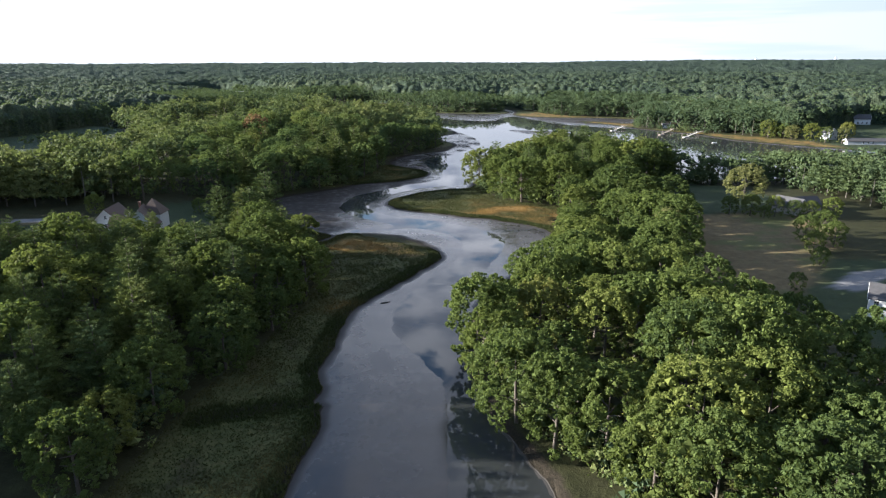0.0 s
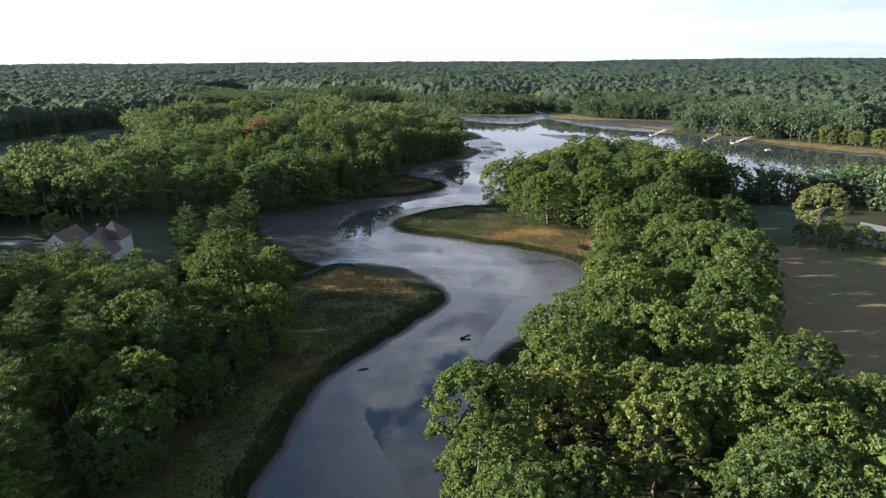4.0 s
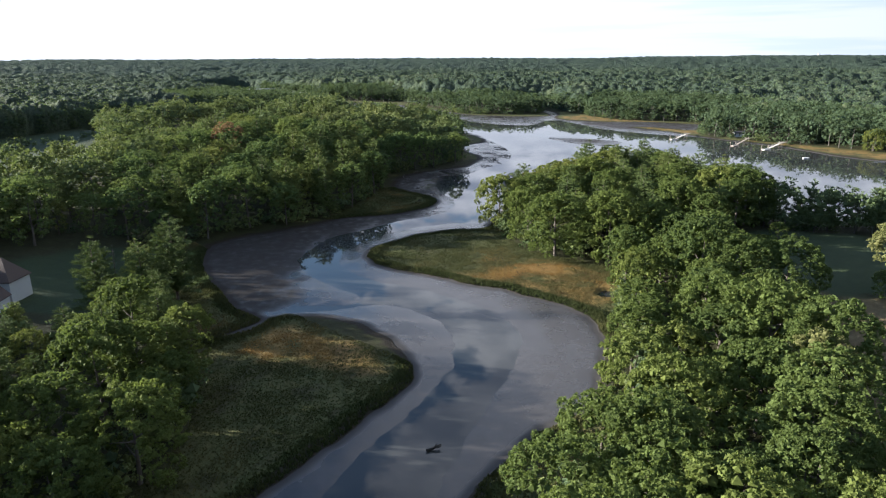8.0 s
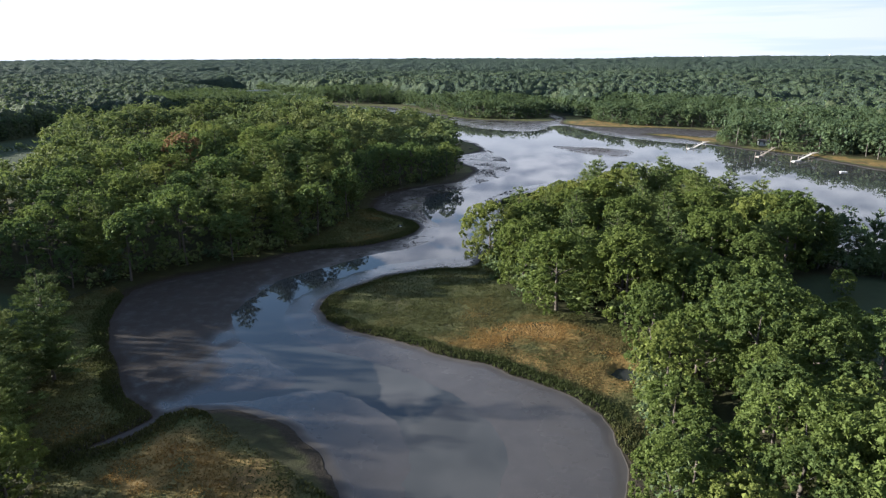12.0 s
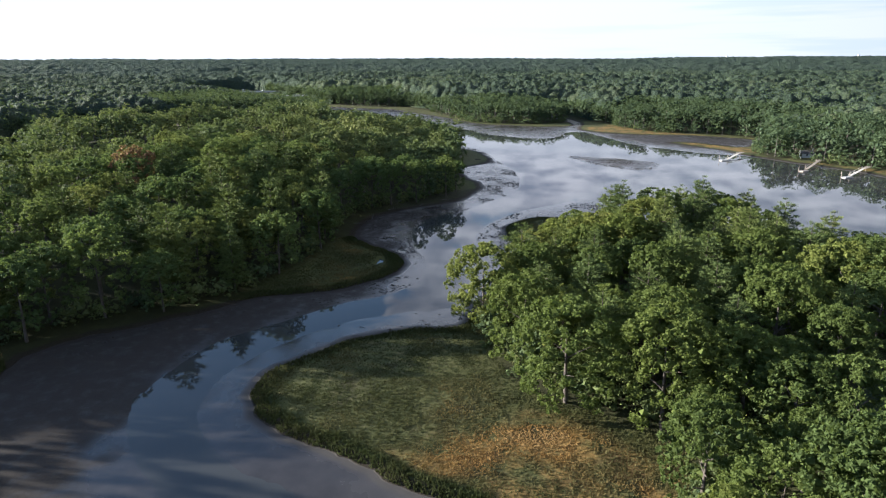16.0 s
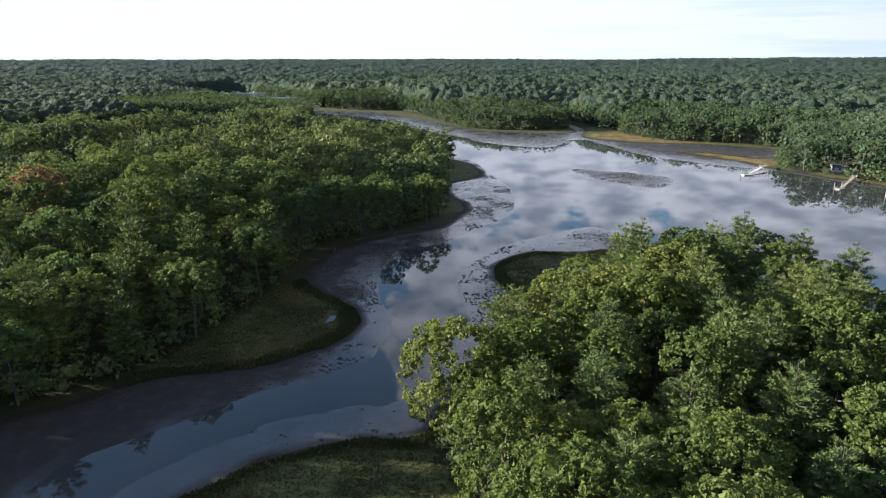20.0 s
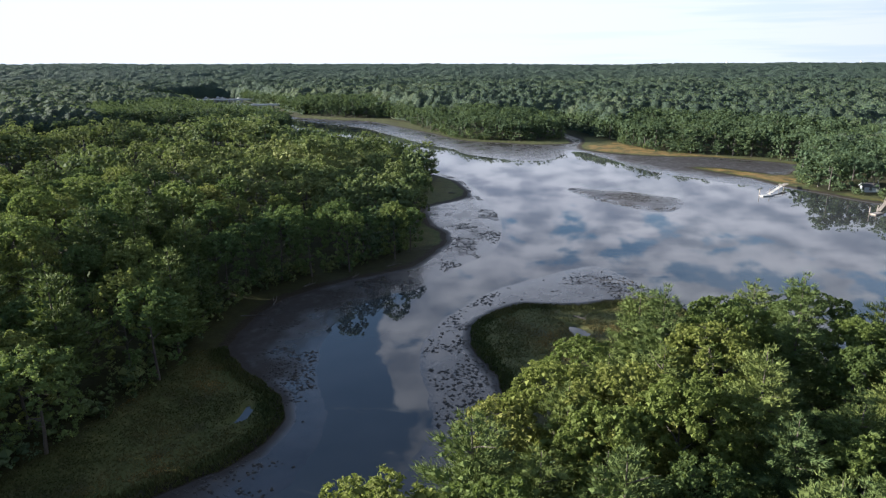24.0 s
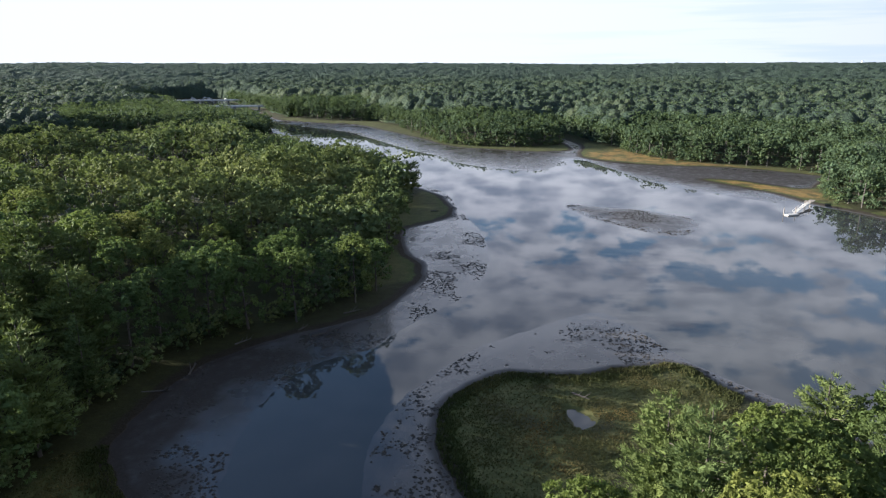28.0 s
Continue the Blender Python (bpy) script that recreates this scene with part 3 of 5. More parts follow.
    land = n.mix(field, land, straw)
    land = n.mix(drive, land, n.colors(fine, (0.3, (0.13, 0.13, 0.135)), (0.7, (0.20, 0.20, 0.205))))
    # the cut bank: dark peat
    bank = n.colors(fine, (0.3, (0.014, 0.012, 0.009)), (0.7, (0.040, 0.033, 0.023)))
    land = n.mix(n.ramp(n.math("ADD", inland, n.math("MULTIPLY", n.math("SUBTRACT", mid, 0.5), 1.6)), 0.5, 1.7), bank, land)
    shore = n.ramp(inland, -1.15, -0.85)
    col = n.mix(shore, mud, land)
    wet = n.ramp(n.math("ADD", n.math("MULTIPLY", broad, 0.6), n.math("MULTIPLY", mid, 0.4)), 0.35, 0.65, 0.07, 0.24)
    high = n.ramp(n.add("SeparateXYZ", {0: pos}).outputs[2], 0.06, 0.30)
    wet = n.math("ADD", wet, n.math("ADD", n.math("MULTIPLY", high, 0.12), n.math("MULTIPLY", peat, 0.45)))
    wet = n.math("ADD", wet, n.ramp(inland, -3.2, -1.3, 0.0, 0.6))
    rough = n.add("Mix", {0: shore, 2: wet, 3: 0.9}, data_type="FLOAT").outputs[0]
    height = n.math("ADD", n.math("MULTIPLY", fine, n.ramp(shore, 0, 1, 0.10, 1.0)), n.math("MULTIPLY", tuft, n.ramp(shore, 0, 1, 0.03, 1.0)))
    spec = n.math("MULTIPLY", n.ramp(shore, 0, 1, 0.40, 0.15), n.ramp(peat, 0, 1, 1.0, 0.30))
    bsdf = n.add("BsdfPrincipled", {"Base Color": col, "Roughness": rough, "Specular IOR Level": spec, "Normal": bumped(n, height, 0.6, 0.22)})
    finish(n, bsdf.outputs[0])
    return mat


def water_material():
    mat, n = material("water")
    pos = n.add("NewGeometry").outputs["Position"]
    ripple = n.math("ADD", n.noise(pos, 0.5, 3.0), n.math("MULTIPLY", n.noise(pos, 3.0, 2.0), 0.2))
    calm = n.ramp(n.noise(pos, 0.02, 3.0), 0.4, 0.65, 0.0, 0.03)
    col = n.colors(n.noise(pos, 0.03, 3.0), (0.35, (0.026, 0.030, 0.032)), (0.65, (0.044, 0.046, 0.046)))
    bsdf = n.add("BsdfPrincipled", {"Base Color": col, "Roughness": calm, "IOR": 1.333, "Specular IOR Level": 0.5, "Normal": bumped(n, ripple, 0.03, 0.04)})
    finish(n, bsdf.outputs[0])
    return mat


M_GROUND, M_WATER = ground_material(), water_material()
M_WHITE = plain("white_paint", (0.56, 0.57, 0.58), 0.5, vary=0.06, scale=1.5)
M_GREYWALL = plain("grey_clapboard", (0.42, 0.44, 0.46), 0.6, vary=0.08)
M_TANWALL = plain("tan_shingle_wall", (0.36, 0.33, 0.28), 0.7, vary=0.12)
M_SHINGLE = plain("brown_roof_shingle", (0.07, 0.050, 0.042), 0.85, vary=0.3, scale=1.2, relief=0.4)
M_DARKROOF = plain("dark_grey_roof_shingle", (0.06, 0.06, 0.065), 0.85, vary=0.3, scale=1.2, relief=0.4)
M_PANE = plain("window_glass", (0.02, 0.025, 0.03), 0.06, vary=0.2)
M_WOOD = plain("weathered_wood", (0.24, 0.21, 0.18), 0.8, vary=0.3, scale=2.0, relief=0.4)
M_PALEWOOD = plain("silvered_dock_wood", (0.40, 0.39, 0.37), 0.75, vary=0.18, scale=1.5, relief=0.3)
M_CONCRETE = plain("concrete", (0.34, 0.34, 0.33), 0.8, vary=0.15)
M_METAL = plain("galvanised_metal", (0.5, 0.51, 0.52), 0.4, 0.8, vary=0.1)
M_BRICK = plain("red_brick", (0.13, 0.065, 0.05), 0.85, vary=0.25)
M_WEED = plain("mussel_and_weed", (0.022, 0.019, 0.015), 0.95, vary=0.5, scale=4.0, relief=0.5)

# ---- mesh helpers ----
def np_mesh(name, verts, faces, mat=None, attrs=(), smooth=False):
    """A mesh from arrays of vertices and of faces (arrays with 3 or 4 columns)."""
    mesh = bpy.data.meshes.new(name)
    faces = [np.asarray(f, np.int32) for f in faces if len(f)]
    mesh.vertices.add(len(verts))
    mesh.vertices.foreach_set("co", np.asarray(verts, np.float32).ravel())
    loops = np.concatenate([f.ravel() for f in faces])
    sizes = np.concatenate([np.full(len(f), f.shape[1], np.int32) for f in faces])
    mesh.loops.add(len(loops))
    mesh.loops.foreach_set("vertex_index", loops)
    mesh.polygons.add(len(sizes))
    mesh.polygons.foreach_set("loop_start", np.r_[0, np.cumsum(sizes)[:-1]].astype(np.int32))
    mesh.polygons.foreach_set("use_smooth", np.full(len(sizes), smooth))
    for key, values in attrs:
        mesh.attributes.new(key, "FLOAT", "POINT").data.foreach_set("value", np.asarray(values, np.float32))
    mesh.update(calc_edges=True)
    if mat:
        mesh.materials.append(mat)
    return mesh


def part(name, bm, mat, parent, label=""):
    """Link a bmesh (or a mesh) as one part under a thing."""
    if isinstance(bm, bmesh.types.BMesh):
        mesh = bpy.data.meshes.new(name)
        bm.to_mesh(mesh)
        bm.free()
        mesh.materials.append(mat)
    else:
        mesh = bm
    ob = new(name, mesh)
    ob.parent = parent
    return tagged(ob, label) if label else ob


def spaced(a, b, step):
    return np.linspace(a, b, max(2, int(round((b - a) / step)) + 1))[:-1]


# ---- ground: one sheet to the horizon, finer beside the river ----
SHEET = []


def build_ground():
    xs = np.r_[-5600, -3000, -1800, -1100, spaced(-700, -330, 16), spaced(-330, -90, 5), spaced(-90, 80, 1.1), spaced(80, 220, 2.4), spaced(220, 700, 12), 700, 1100, 1800, 3000, 5600]
    ys = np.r_[-3000, -1200, -500, spaced(-200, 50, 7), spaced(50, 475, 1.2), spaced(475, 720, 2.2), spaced(720, 1000, 6), spaced(1000, 1400, 20), 1400, 1800, 2500, 3500, 5000, 5600]
    gx, gy = np.meshgrid(xs, ys)
    x, y, gx_all = gx.ravel(), gy.ravel(), gx.shape
    z, inland, mud, marsh = terrain(x, y)
    soft = lambda polys, w: np.max([smoothstep(-w, w, signed(np.array(p, float), x, y, 20.0) + 3 * w * (value_noise(x, y, 6.0) - 0.5)) for p in polys], 0)
    attrs = [("inland", inland), ("marsh", marsh), ("lawn", soft(LAWNS, 1.5)), ("field", soft([HAYFIELD], 2.0)),
             ("rust", soft(RUST_SUNLIT, 3.0)), ("peat", np.max([k * soft([p], 5.0) for p, k in zip(PEAT_MUD, (1.0, 0.35, 0.8))], 0)), ("drive", np.max([smoothstep(-0.4, 0.4, signed(np.array(p, float), x, y, 10.0)) for p in DRIVES], 0))]
    nx = len(xs)
    i = (np.arange(len(ys) - 1)[:, None] * nx + np.arange(nx - 1)[None]).ravel()
    quads = np.stack([i, i + 1, i + 1 + nx, i + nx], 1)
    kind = np.where(inland[quads].mean(1) < -0.3, 0, np.where(marsh[quads].mean(1) > 0, 1, 2))
    names = ("mudflat", "salt_marsh", "ground")
    labels = ("smooth wet grey-brown tidal mud beside the channel", "tawny and green salt marsh hay along the tidal creek", "leaf-littered woodland floor, mown lawns and a dry hayfield")
    for k, (name, label) in enumerate(zip(names, labels)):
        q = quads[kind == k]
        used, inv = np.unique(q, return_inverse=True)
        mesh = np_mesh(name, np.stack([x, y, z], 1)[used], [inv.reshape(q.shape)], M_GROUND, [(a, v[used]) for a, v in attrs], smooth=True)
        tagged(new(name, mesh), label, name.replace("_", " "), kind="structure")
    wx = np.r_[-600, spaced(-120, 240, 30), 240, 700]
    wy = np.r_[-120, spaced(-60, 1200, 40), 1250]
    gx, gy = np.meshgrid(wx, wy)
    i = (np.arange(len(wy) - 1)[:, None] * len(wx) + np.arange(len(wx) - 1)[None]).ravel()
    w = np_mesh("water", np.stack([gx.ravel(), gy.ravel(), 0 * gx.ravel()], 1), [np.stack([i, i + 1, i + 1 + len(wx), i + len(wx)], 1)], M_WATER)
    SHEET.extend([xs, ys, [a.reshape(gx_all) for a in (z, inland, mud, marsh)]])
    tagged(new("water", w), "still tidal river water mirroring broken cloud", "water", kind="structure")


build_ground()


def lookup(x, y):
    """Height, distance inland, distance from the channel and depth in the marsh, read from the ground sheet."""
    xs, ys, layers = SHEET
    x, y = np.atleast_1d(np.asarray(x, float)), np.atleast_1d(np.asarray(y, float))
    i = np.clip(np.searchsorted(xs, x) - 1, 0, len(xs) - 2)
    j = np.clip(np.searchsorted(ys, y) - 1, 0, len(ys) - 2)
    u = np.clip((x - xs[i]) / (xs[i + 1] - xs[i]), 0, 1)
    v = np.clip((y - ys[j]) / (ys[j + 1] - ys[j]), 0, 1)
    return [(a[j, i] * (1 - u) + a[j, i + 1] * u) * (1 - v) + (a[j + 1, i] * (1 - u) + a[j + 1, i + 1] * u) * v for a in layers]


def ground_at(x, y):
    return lookup(x, y)[0]


# ---- trees ----
ICO_V = np.array([(0, 0, 1), (0.894, 0, 0.447), (0.276, 0.851, 0.447), (-0.724, 0.526, 0.447), (-0.724, -0.526, 0.447), (0.276, -0.851, 0.447),
                  (0.724, 0.526, -0.447), (-0.276, 0.851, -0.447), (-0.894, 0, -0.447), (-0.276, -0.851, -0.447), (0.724, -0.526, -0.447), (0, 0, -1)])
ICO_F = np.array([(0, 1, 2), (0, 2, 3), (0, 3, 4), (0, 4, 5), (0, 5, 1), (1, 6, 2), (2, 7, 3), (3, 8, 4), (4, 9, 5), (5, 10, 1),
                  (2, 6, 7), (3, 7, 8), (4, 8, 9), (5, 9, 10), (1, 10, 6), (11, 7, 6), (11, 8, 7), (11, 9, 8), (11, 10, 9), (11, 6, 10)])


def unit(v):
    return v / np.maximum(np.linalg.norm(v, axis=-1, keepdims=True), 1e-9)


def leaf_cards(rng, at, out, size, long=1.35, loose=0.62):
    """Small three-sided leaf sprays at points, facing loosely along out and up to the light."""
    n = len(at)
    nor = unit(out * 0.6 + rng.normal(0, loose, (n, 3)) + (0, 0, 0.12))
    side = unit(np.cross(nor, rng.normal(0, 1, (n, 3))))
    top = np.cross(nor, side)
    s = size * rng.uniform(0.55, 1.25, (n, 1))
    a, b = side * s * long * 0.5, top * s * 0.5
    j = lambda: rng.uniform(0.6, 1.15, (n, 1))
    v = np.stack([at - a * j() - b * 0.6 * j(), at + a * j() - b * 0.6 * j() - nor * s * 0.15, at + b * 1.1 * j() + a * 0.6 * (j() - 0.9)], 1)
    q = np.arange(3 * n).reshape(n, 3)
    return v.reshape(-1, 3), q


def needle_cards(rng, at, way, size, wide):
    """Slim sprays of needles that point along way."""
    n = len(at)
    w = unit(way + rng.normal(0, 0.34, (n, 3)))
    side = unit(np.cross(w, rng.normal(0, 1, (n, 3)) + (0, 0, 0.8)))
    s = size * rng.uniform(0.6, 1.25, (n, 1))
    v = np.stack([at - w * s * 0.35 - side * s * wide, at - w * s * 0.35 + side * s * wide, at + w * s * 0.75], 1)
    return v.reshape(-1, 3), np.arange(3 * n).reshape(n, 3)


OCT_V = np.array([(1, 0, 0), (0, 1, 0), (-1, 0, 0), (0, -1, 0), (0, 0, 1), (0, 0, -1)], float)
OCT_F = np.array([(0, 1, 4), (1, 2, 4), (2, 3, 4), (3, 0, 4), (1, 0, 5), (2, 1, 5), (3, 2, 5), (0, 3, 5)])


def puff_cores(rng, centres, radii, squash=0.85, ball=(ICO_V, ICO_F)):
    v = centres[:, None] + ball[0][None] * (radii * rng.uniform(0.85, 1.15, (len(radii), 1)).ravel())[:, None, None] * (1, 1, squash)
    v = v + rng.normal(0, 0.10, v.shape) * radii[:, None, None]
    f = ball[1][None] + len(ball[0]) * np.arange(len(radii))[:, None, None]
    return v.reshape(-1, 3), f.reshape(-1, 3)


def oak_crown(seed, radius, low, high, boughs, cards, size, sprigs=7, under=0.55, loose=0.6):
    """A rounded crown: boughs over a dome, each a lump of small leafy sprigs round a closed heart."""
    rng = np.random.RandomState(seed)
    i = np.arange(boughs) + 0.5
    cz = 1 - (1 + under) * i / boughs
    ang = i * 2.39996 + rng.uniform(0, 0.9, boughs)
    ring = np.sqrt(np.maximum(0, 1 - cz ** 2))
    d = np.stack([ring * np.cos(ang), ring * np.sin(ang), cz], 1)
    rb = radius * rng.uniform(0.7, 1.3, boughs) * 1.42 / math.sqrt(boughs)
    reach = rng.uniform(0.86, 1.06, boughs)
    inner, dome = radius - 0.62 * rb.mean(), min(radius * 0.95, (high - low) * 0.5)
    mid = high - dome
    c = d * reach[:, None] * (inner, inner, dome - 0.62 * rb.mean())
    c[:, 2] = mid + np.where(d[:, 2] > 0, c[:, 2], d[:, 2] / under * (mid - low) * 0.92)
    c[:, :2] *= (1 - 0.22 * smoothstep(0.0, 1.0, (mid - c[:, 2]) / max(mid - low, 0.1)))[:, None] / np.where(d[:, 2] > 0, 1.0, np.maximum(ring, 0.3))[:, None]
    k = np.repeat(np.arange(boughs), sprigs)
    sd = unit(rng.normal(0, 0.9, (len(k), 3)) + d[k] * 0.8 + (0, 0, 0.2))
    sc = c[k] + sd * rb[k, None] * rng.uniform(0.62, 0.98, (len(k), 1)) * (1, 1, 0.85)
    sr = rb[k] * rng.uniform(0.30, 0.50, len(k)) * 1.35 * (7 / sprigs) ** 0.4
    per = np.maximum(3, cards * sr ** 2 / (sr ** 2).sum()).astype(int)
    m = np.repeat(np.arange(len(k)), per)
    out = unit(rng.normal(0, 0.55, (len(m), 3)) + sd[m] * 0.6 + d[k[m]] * 0.4 + (0, 0, 0.25))
    at = sc[m] + out * sr[m, None] * rng.uniform(0.55, 1.12, (len(m), 1)) * (1, 1, 0.85)
    v1, q = leaf_cards(rng, at, out, size, 1.35, loose)
    v2, t = puff_cores(rng, c - d * 0.25 * rb[:, None], rb * 0.60, 0.85, (OCT_V, OCT_F))
    return np.concatenate([v1, v2]), [q, t + len(v1)]


def pine_crown(seed, radius, low, high, cards, size, whorls=10, wide=0.16):
    """A white pine: whorls of upswept branches that carry flat plumes of needles, uneven in length."""
    rng = np.random.RandomState(seed)
    pc, pr, pd = [], [], []
    for w in range(whorls):
        t = (w + rng.uniform(0.0, 0.5)) / whorls
        z = low + (high - low) * (t * 0.89)
        n = 6 if t < 0.75 else 4
        for b in range(n):
            a = 6.283 * b / n + w * 1.1 + rng.uniform(-0.35, 0.35)
            reach = (radius * (1 - t) ** 0.58 + 0.35) * rng.uniform(0.55, 1.12)
            rise = 0.18 + 0.45 * t
            for f in ((0.42, 0.74, 1.0) if reach > 1.8 else (0.5, 1.0)):
                pc.append((math.cos(a) * reach * f, math.sin(a) * reach * f, z + reach * f * rise))
                pr.append((0.34 + 0.15 * reach) * rng.uniform(0.8, 1.25) * (18.0 / whorls) ** 0.35)
                pd.append((math.cos(a) * 0.9, math.sin(a) * 0.9, 0.45 + 0.5 * t))
    pc, pr, pd = np.array(pc + [(0, 0, low + (high - low) * 0.93)]), np.array(pr + [0.7]), np.array(pd + [(0, 0, 1.0)])
    per = np.maximum(3, cards * pr ** 2 / (pr ** 2).sum()).astype(int)
    m = np.repeat(np.arange(len(pr)), per)
    out = unit(rng.normal(0, 0.8, (len(m), 3)) + (0, 0, 0.25))
    at = pc[m] + out * pr[m, None] * rng.uniform(0.3, 1.05, (len(m), 1)) * (1.1, 1.1, 0.5)
    v1, q = needle_cards(rng, at, unit(pd)[m] + out * 0.55, size, wide)
    v2, t = puff_cores(rng, pc, pr * 0.55, 0.35, (OCT_V, OCT_F))
    ring = np.linspace(0.10, 0.55, 4)
    v3, u = puff_cores(rng, np.stack([0 * ring, 0 * ring, low + (high - low) * ring], 1), radius * 0.24 * (1 - ring) ** 0.8 + 0.2, 1.15)
    return np.concatenate([v1, v2, v3]), [q, t + len(v1), u + len(v1) + len(v2)]


def tube(points, radii, sides=7):
    pts = np.array(points, float)
    ring = np.arange(sides) * 2 * np.pi / sides
    ways = unit(np.gradient(pts, axis=0))
    v = []
    for p, w, r in zip(pts, ways, radii):
        a = unit(np.cross(w, (0.3, 0.9, 0.2)))
        b = np.cross(w, a)
        v.append(p + r * (np.cos(ring)[:, None] * a + np.sin(ring)[:, None] * b))
    n = len(pts)
    i = (np.arange(n - 1)[:, None] * sides + np.arange(sides)[None]).ravel()
    j = (np.arange(n - 1)[:, None] * sides + (np.arange(sides)[None] + 1) % sides).ravel()
    return np.concatenate(v), np.stack([i, j, j + sides, i + sides], 1)


def trunk_mesh(seed, high, thick, limbs, spread, bare=0.35, sides=7):
    rng = np.random.RandomState(seed)
    bend = rng.uniform(-0.25, 0.25, 2)
    vs, fs, base = [], [], 0
    line = [(0, 0, -0.6), (0, 0, 0.15), (bend[0], bend[1], high * 0.35), (bend[0] * 1.6, bend[1] * 1.2, high * 0.7), (bend[0] * 1.8, bend[1] * 2, high)]
    tubes = [tube(line, [thick * 1.5, thick * 1.1, thick * 0.85, thick * 0.5, thick * 0.12], sides)]
    for k in range(limbs):
        a, z = k * 2.4 + rng.uniform(0, 0.6), high * rng.uniform(bare, 0.8)
        r = spread * rng.uniform(0.6, 0.95)
        c, s = math.cos(a), math.sin(a)
        tubes.append(tube([(bend[0], bend[1], z), (c * r * 0.5, s * r * 0.5, z + r * 0.28), (c * r, s * r, z + r * 0.5)], [thick * 0.42, thick * 0.26, thick * 0.06], 5))
    for v, f in tubes:
        vs.append(v)
        fs.append(f + base)
        base += len(v)
    return np.concatenate(vs), [np.concatenate(fs)]


def tree_kind(name, label, category, crown, trunk, leaf):
    """A tree with a trunk and a crown, standing at the origin until it is moved."""
    ob = tagged(new(name), label, category, "trees beside the tidal river")
    part("trunk", np_mesh("trunk", *trunk, M_BARK, smooth=True), None, ob)
    part("crown", np_mesh("crown", *crown, leaf), None, ob)
    return ob


def oak(seed, radius, high, cards=11000, boughs=84, size=0.36, leaf=None, label="", low=0.06):
    return tree_kind("broadleaf_tree", label or "full-leaved green broadleaf tree with a lumpy rounded crown", "tree",
                     oak_crown(seed, radius, high * low, high, boughs, cards, size, 5, 0.55, 0.7), trunk_mesh(seed, high * 0.72, 0.34, 6, radius * 0.5), leaf or M_OAK)


def pine(seed, radius, high, cards=15000, size=0.44, low=0.08):
    return tree_kind("pine_tree", "tall white pine with layered upswept blue-green plumes", "tree",
                     pine_crown(seed, radius, high * low, high, cards, size, 12, 0.13), trunk_mesh(seed, high * 0.92, 0.26, 7, radius * 0.5, 0.25), M_PINE)


def scatter(poly, gap, seed, avoid=(), grow=0.0, shore=1.8):
    """Points inside poly and up to grow metres outside it, on dry land, no two nearer than gap."""
    rng = np.random.RandomState(seed)
    p = np.array(poly, float)
    lo, hi = p.min(0) - grow, p.max(0) + grow
    n = int((hi - lo).prod() / gap ** 2 * 6)
    c = rng.uniform(lo, hi, (n, 2))
    c = c[signed(p, c[:, 0], c[:, 1], 12.0) > -grow]
    if grow:
        z, inland, mud, marsh = lookup(c[:, 0], c[:, 1])
        c = c[(inland > shore) & (marsh < 0.5)]
    for a in avoid:
        c = c[signed(np.array(a, float), c[:, 0], c[:, 1], 5.0) < 0]
    cells, kept = {}, []
    for q in c:
        k = (int(q[0] // gap), int(q[1] // gap))
        if all(np.hypot(*(q - o)) >= gap for i in (-1, 0, 1) for j in (-1, 0, 1) for o in cells.get((k[0] + i, k[1] + j), ())):
            cells.setdefault(k, []).append(q)
            kept.append(q)
    return np.array(kept)


OAKS = [oak(11, 6.4, 16.0), oak(12, 5.6, 17.0, 10500, 74), oak(13, 7.4, 15.5, 13000, 100), oak(14, 5.0, 14.0, 8000, 60), oak(15, 6.2, 17.5, 11000, 90)]
PINES = [pine(21, 5.6, 18.0), pine(22, 5.2, 19.0), pine(23, 6.0, 16.5)]
FIRST = set()


def plant(kinds, x, y, scale=1.0, turn=0.0, sink=0.15, z=None):
    ob = kinds
    m = pose(x, y, (ground_at(x, y)[0] if z is None else z) - sink, 0, 0, turn) @ Matrix.Diagonal((scale, scale, scale * 1.0, 1))
    if ob.name not in FIRST:
        FIRST.add(ob.name)
        ob.matrix_basis = m
        return ob
    return copy_thing(ob, m)


def plant_wood(poly, gap, seed, pines=0.1, scale=(0.85, 1.1), limit=400, shore=1.8, extra=()):
    rng = np.random.RandomState(seed)
    pts = scatter(poly, gap, seed, CLEAR, 3.5, shore)
    if len(extra):
        pts = np.concatenate([np.array(extra, float), pts[np.min(np.hypot(pts[:, None, 0] - np.array(extra)[None, :, 0], pts[:, None, 1] - np.array(extra)[None, :, 1]), 1) > gap * 0.75]])
    pts = pts[np.abs(pts[:, 0] - 10) < 0.80 * (pts[:, 1] + 14)]
    zs = ground_at(pts[:, 0], pts[:, 1])
    for (x, y), z in list(zip(pts, zs))[:limit]:
        kinds = PINES if rng.rand() < pines * (2.3 if y > 300 else 1.1) else OAKS
        plant(kinds[rng.randint(len(kinds))], x, y, rng.uniform(*scale) * (0.62 if x < -62 and y > 158 else 0.86 if x > 56 and y < 118 else 1.0), rng.uniform(0, 360), z=z)
    return len(pts)


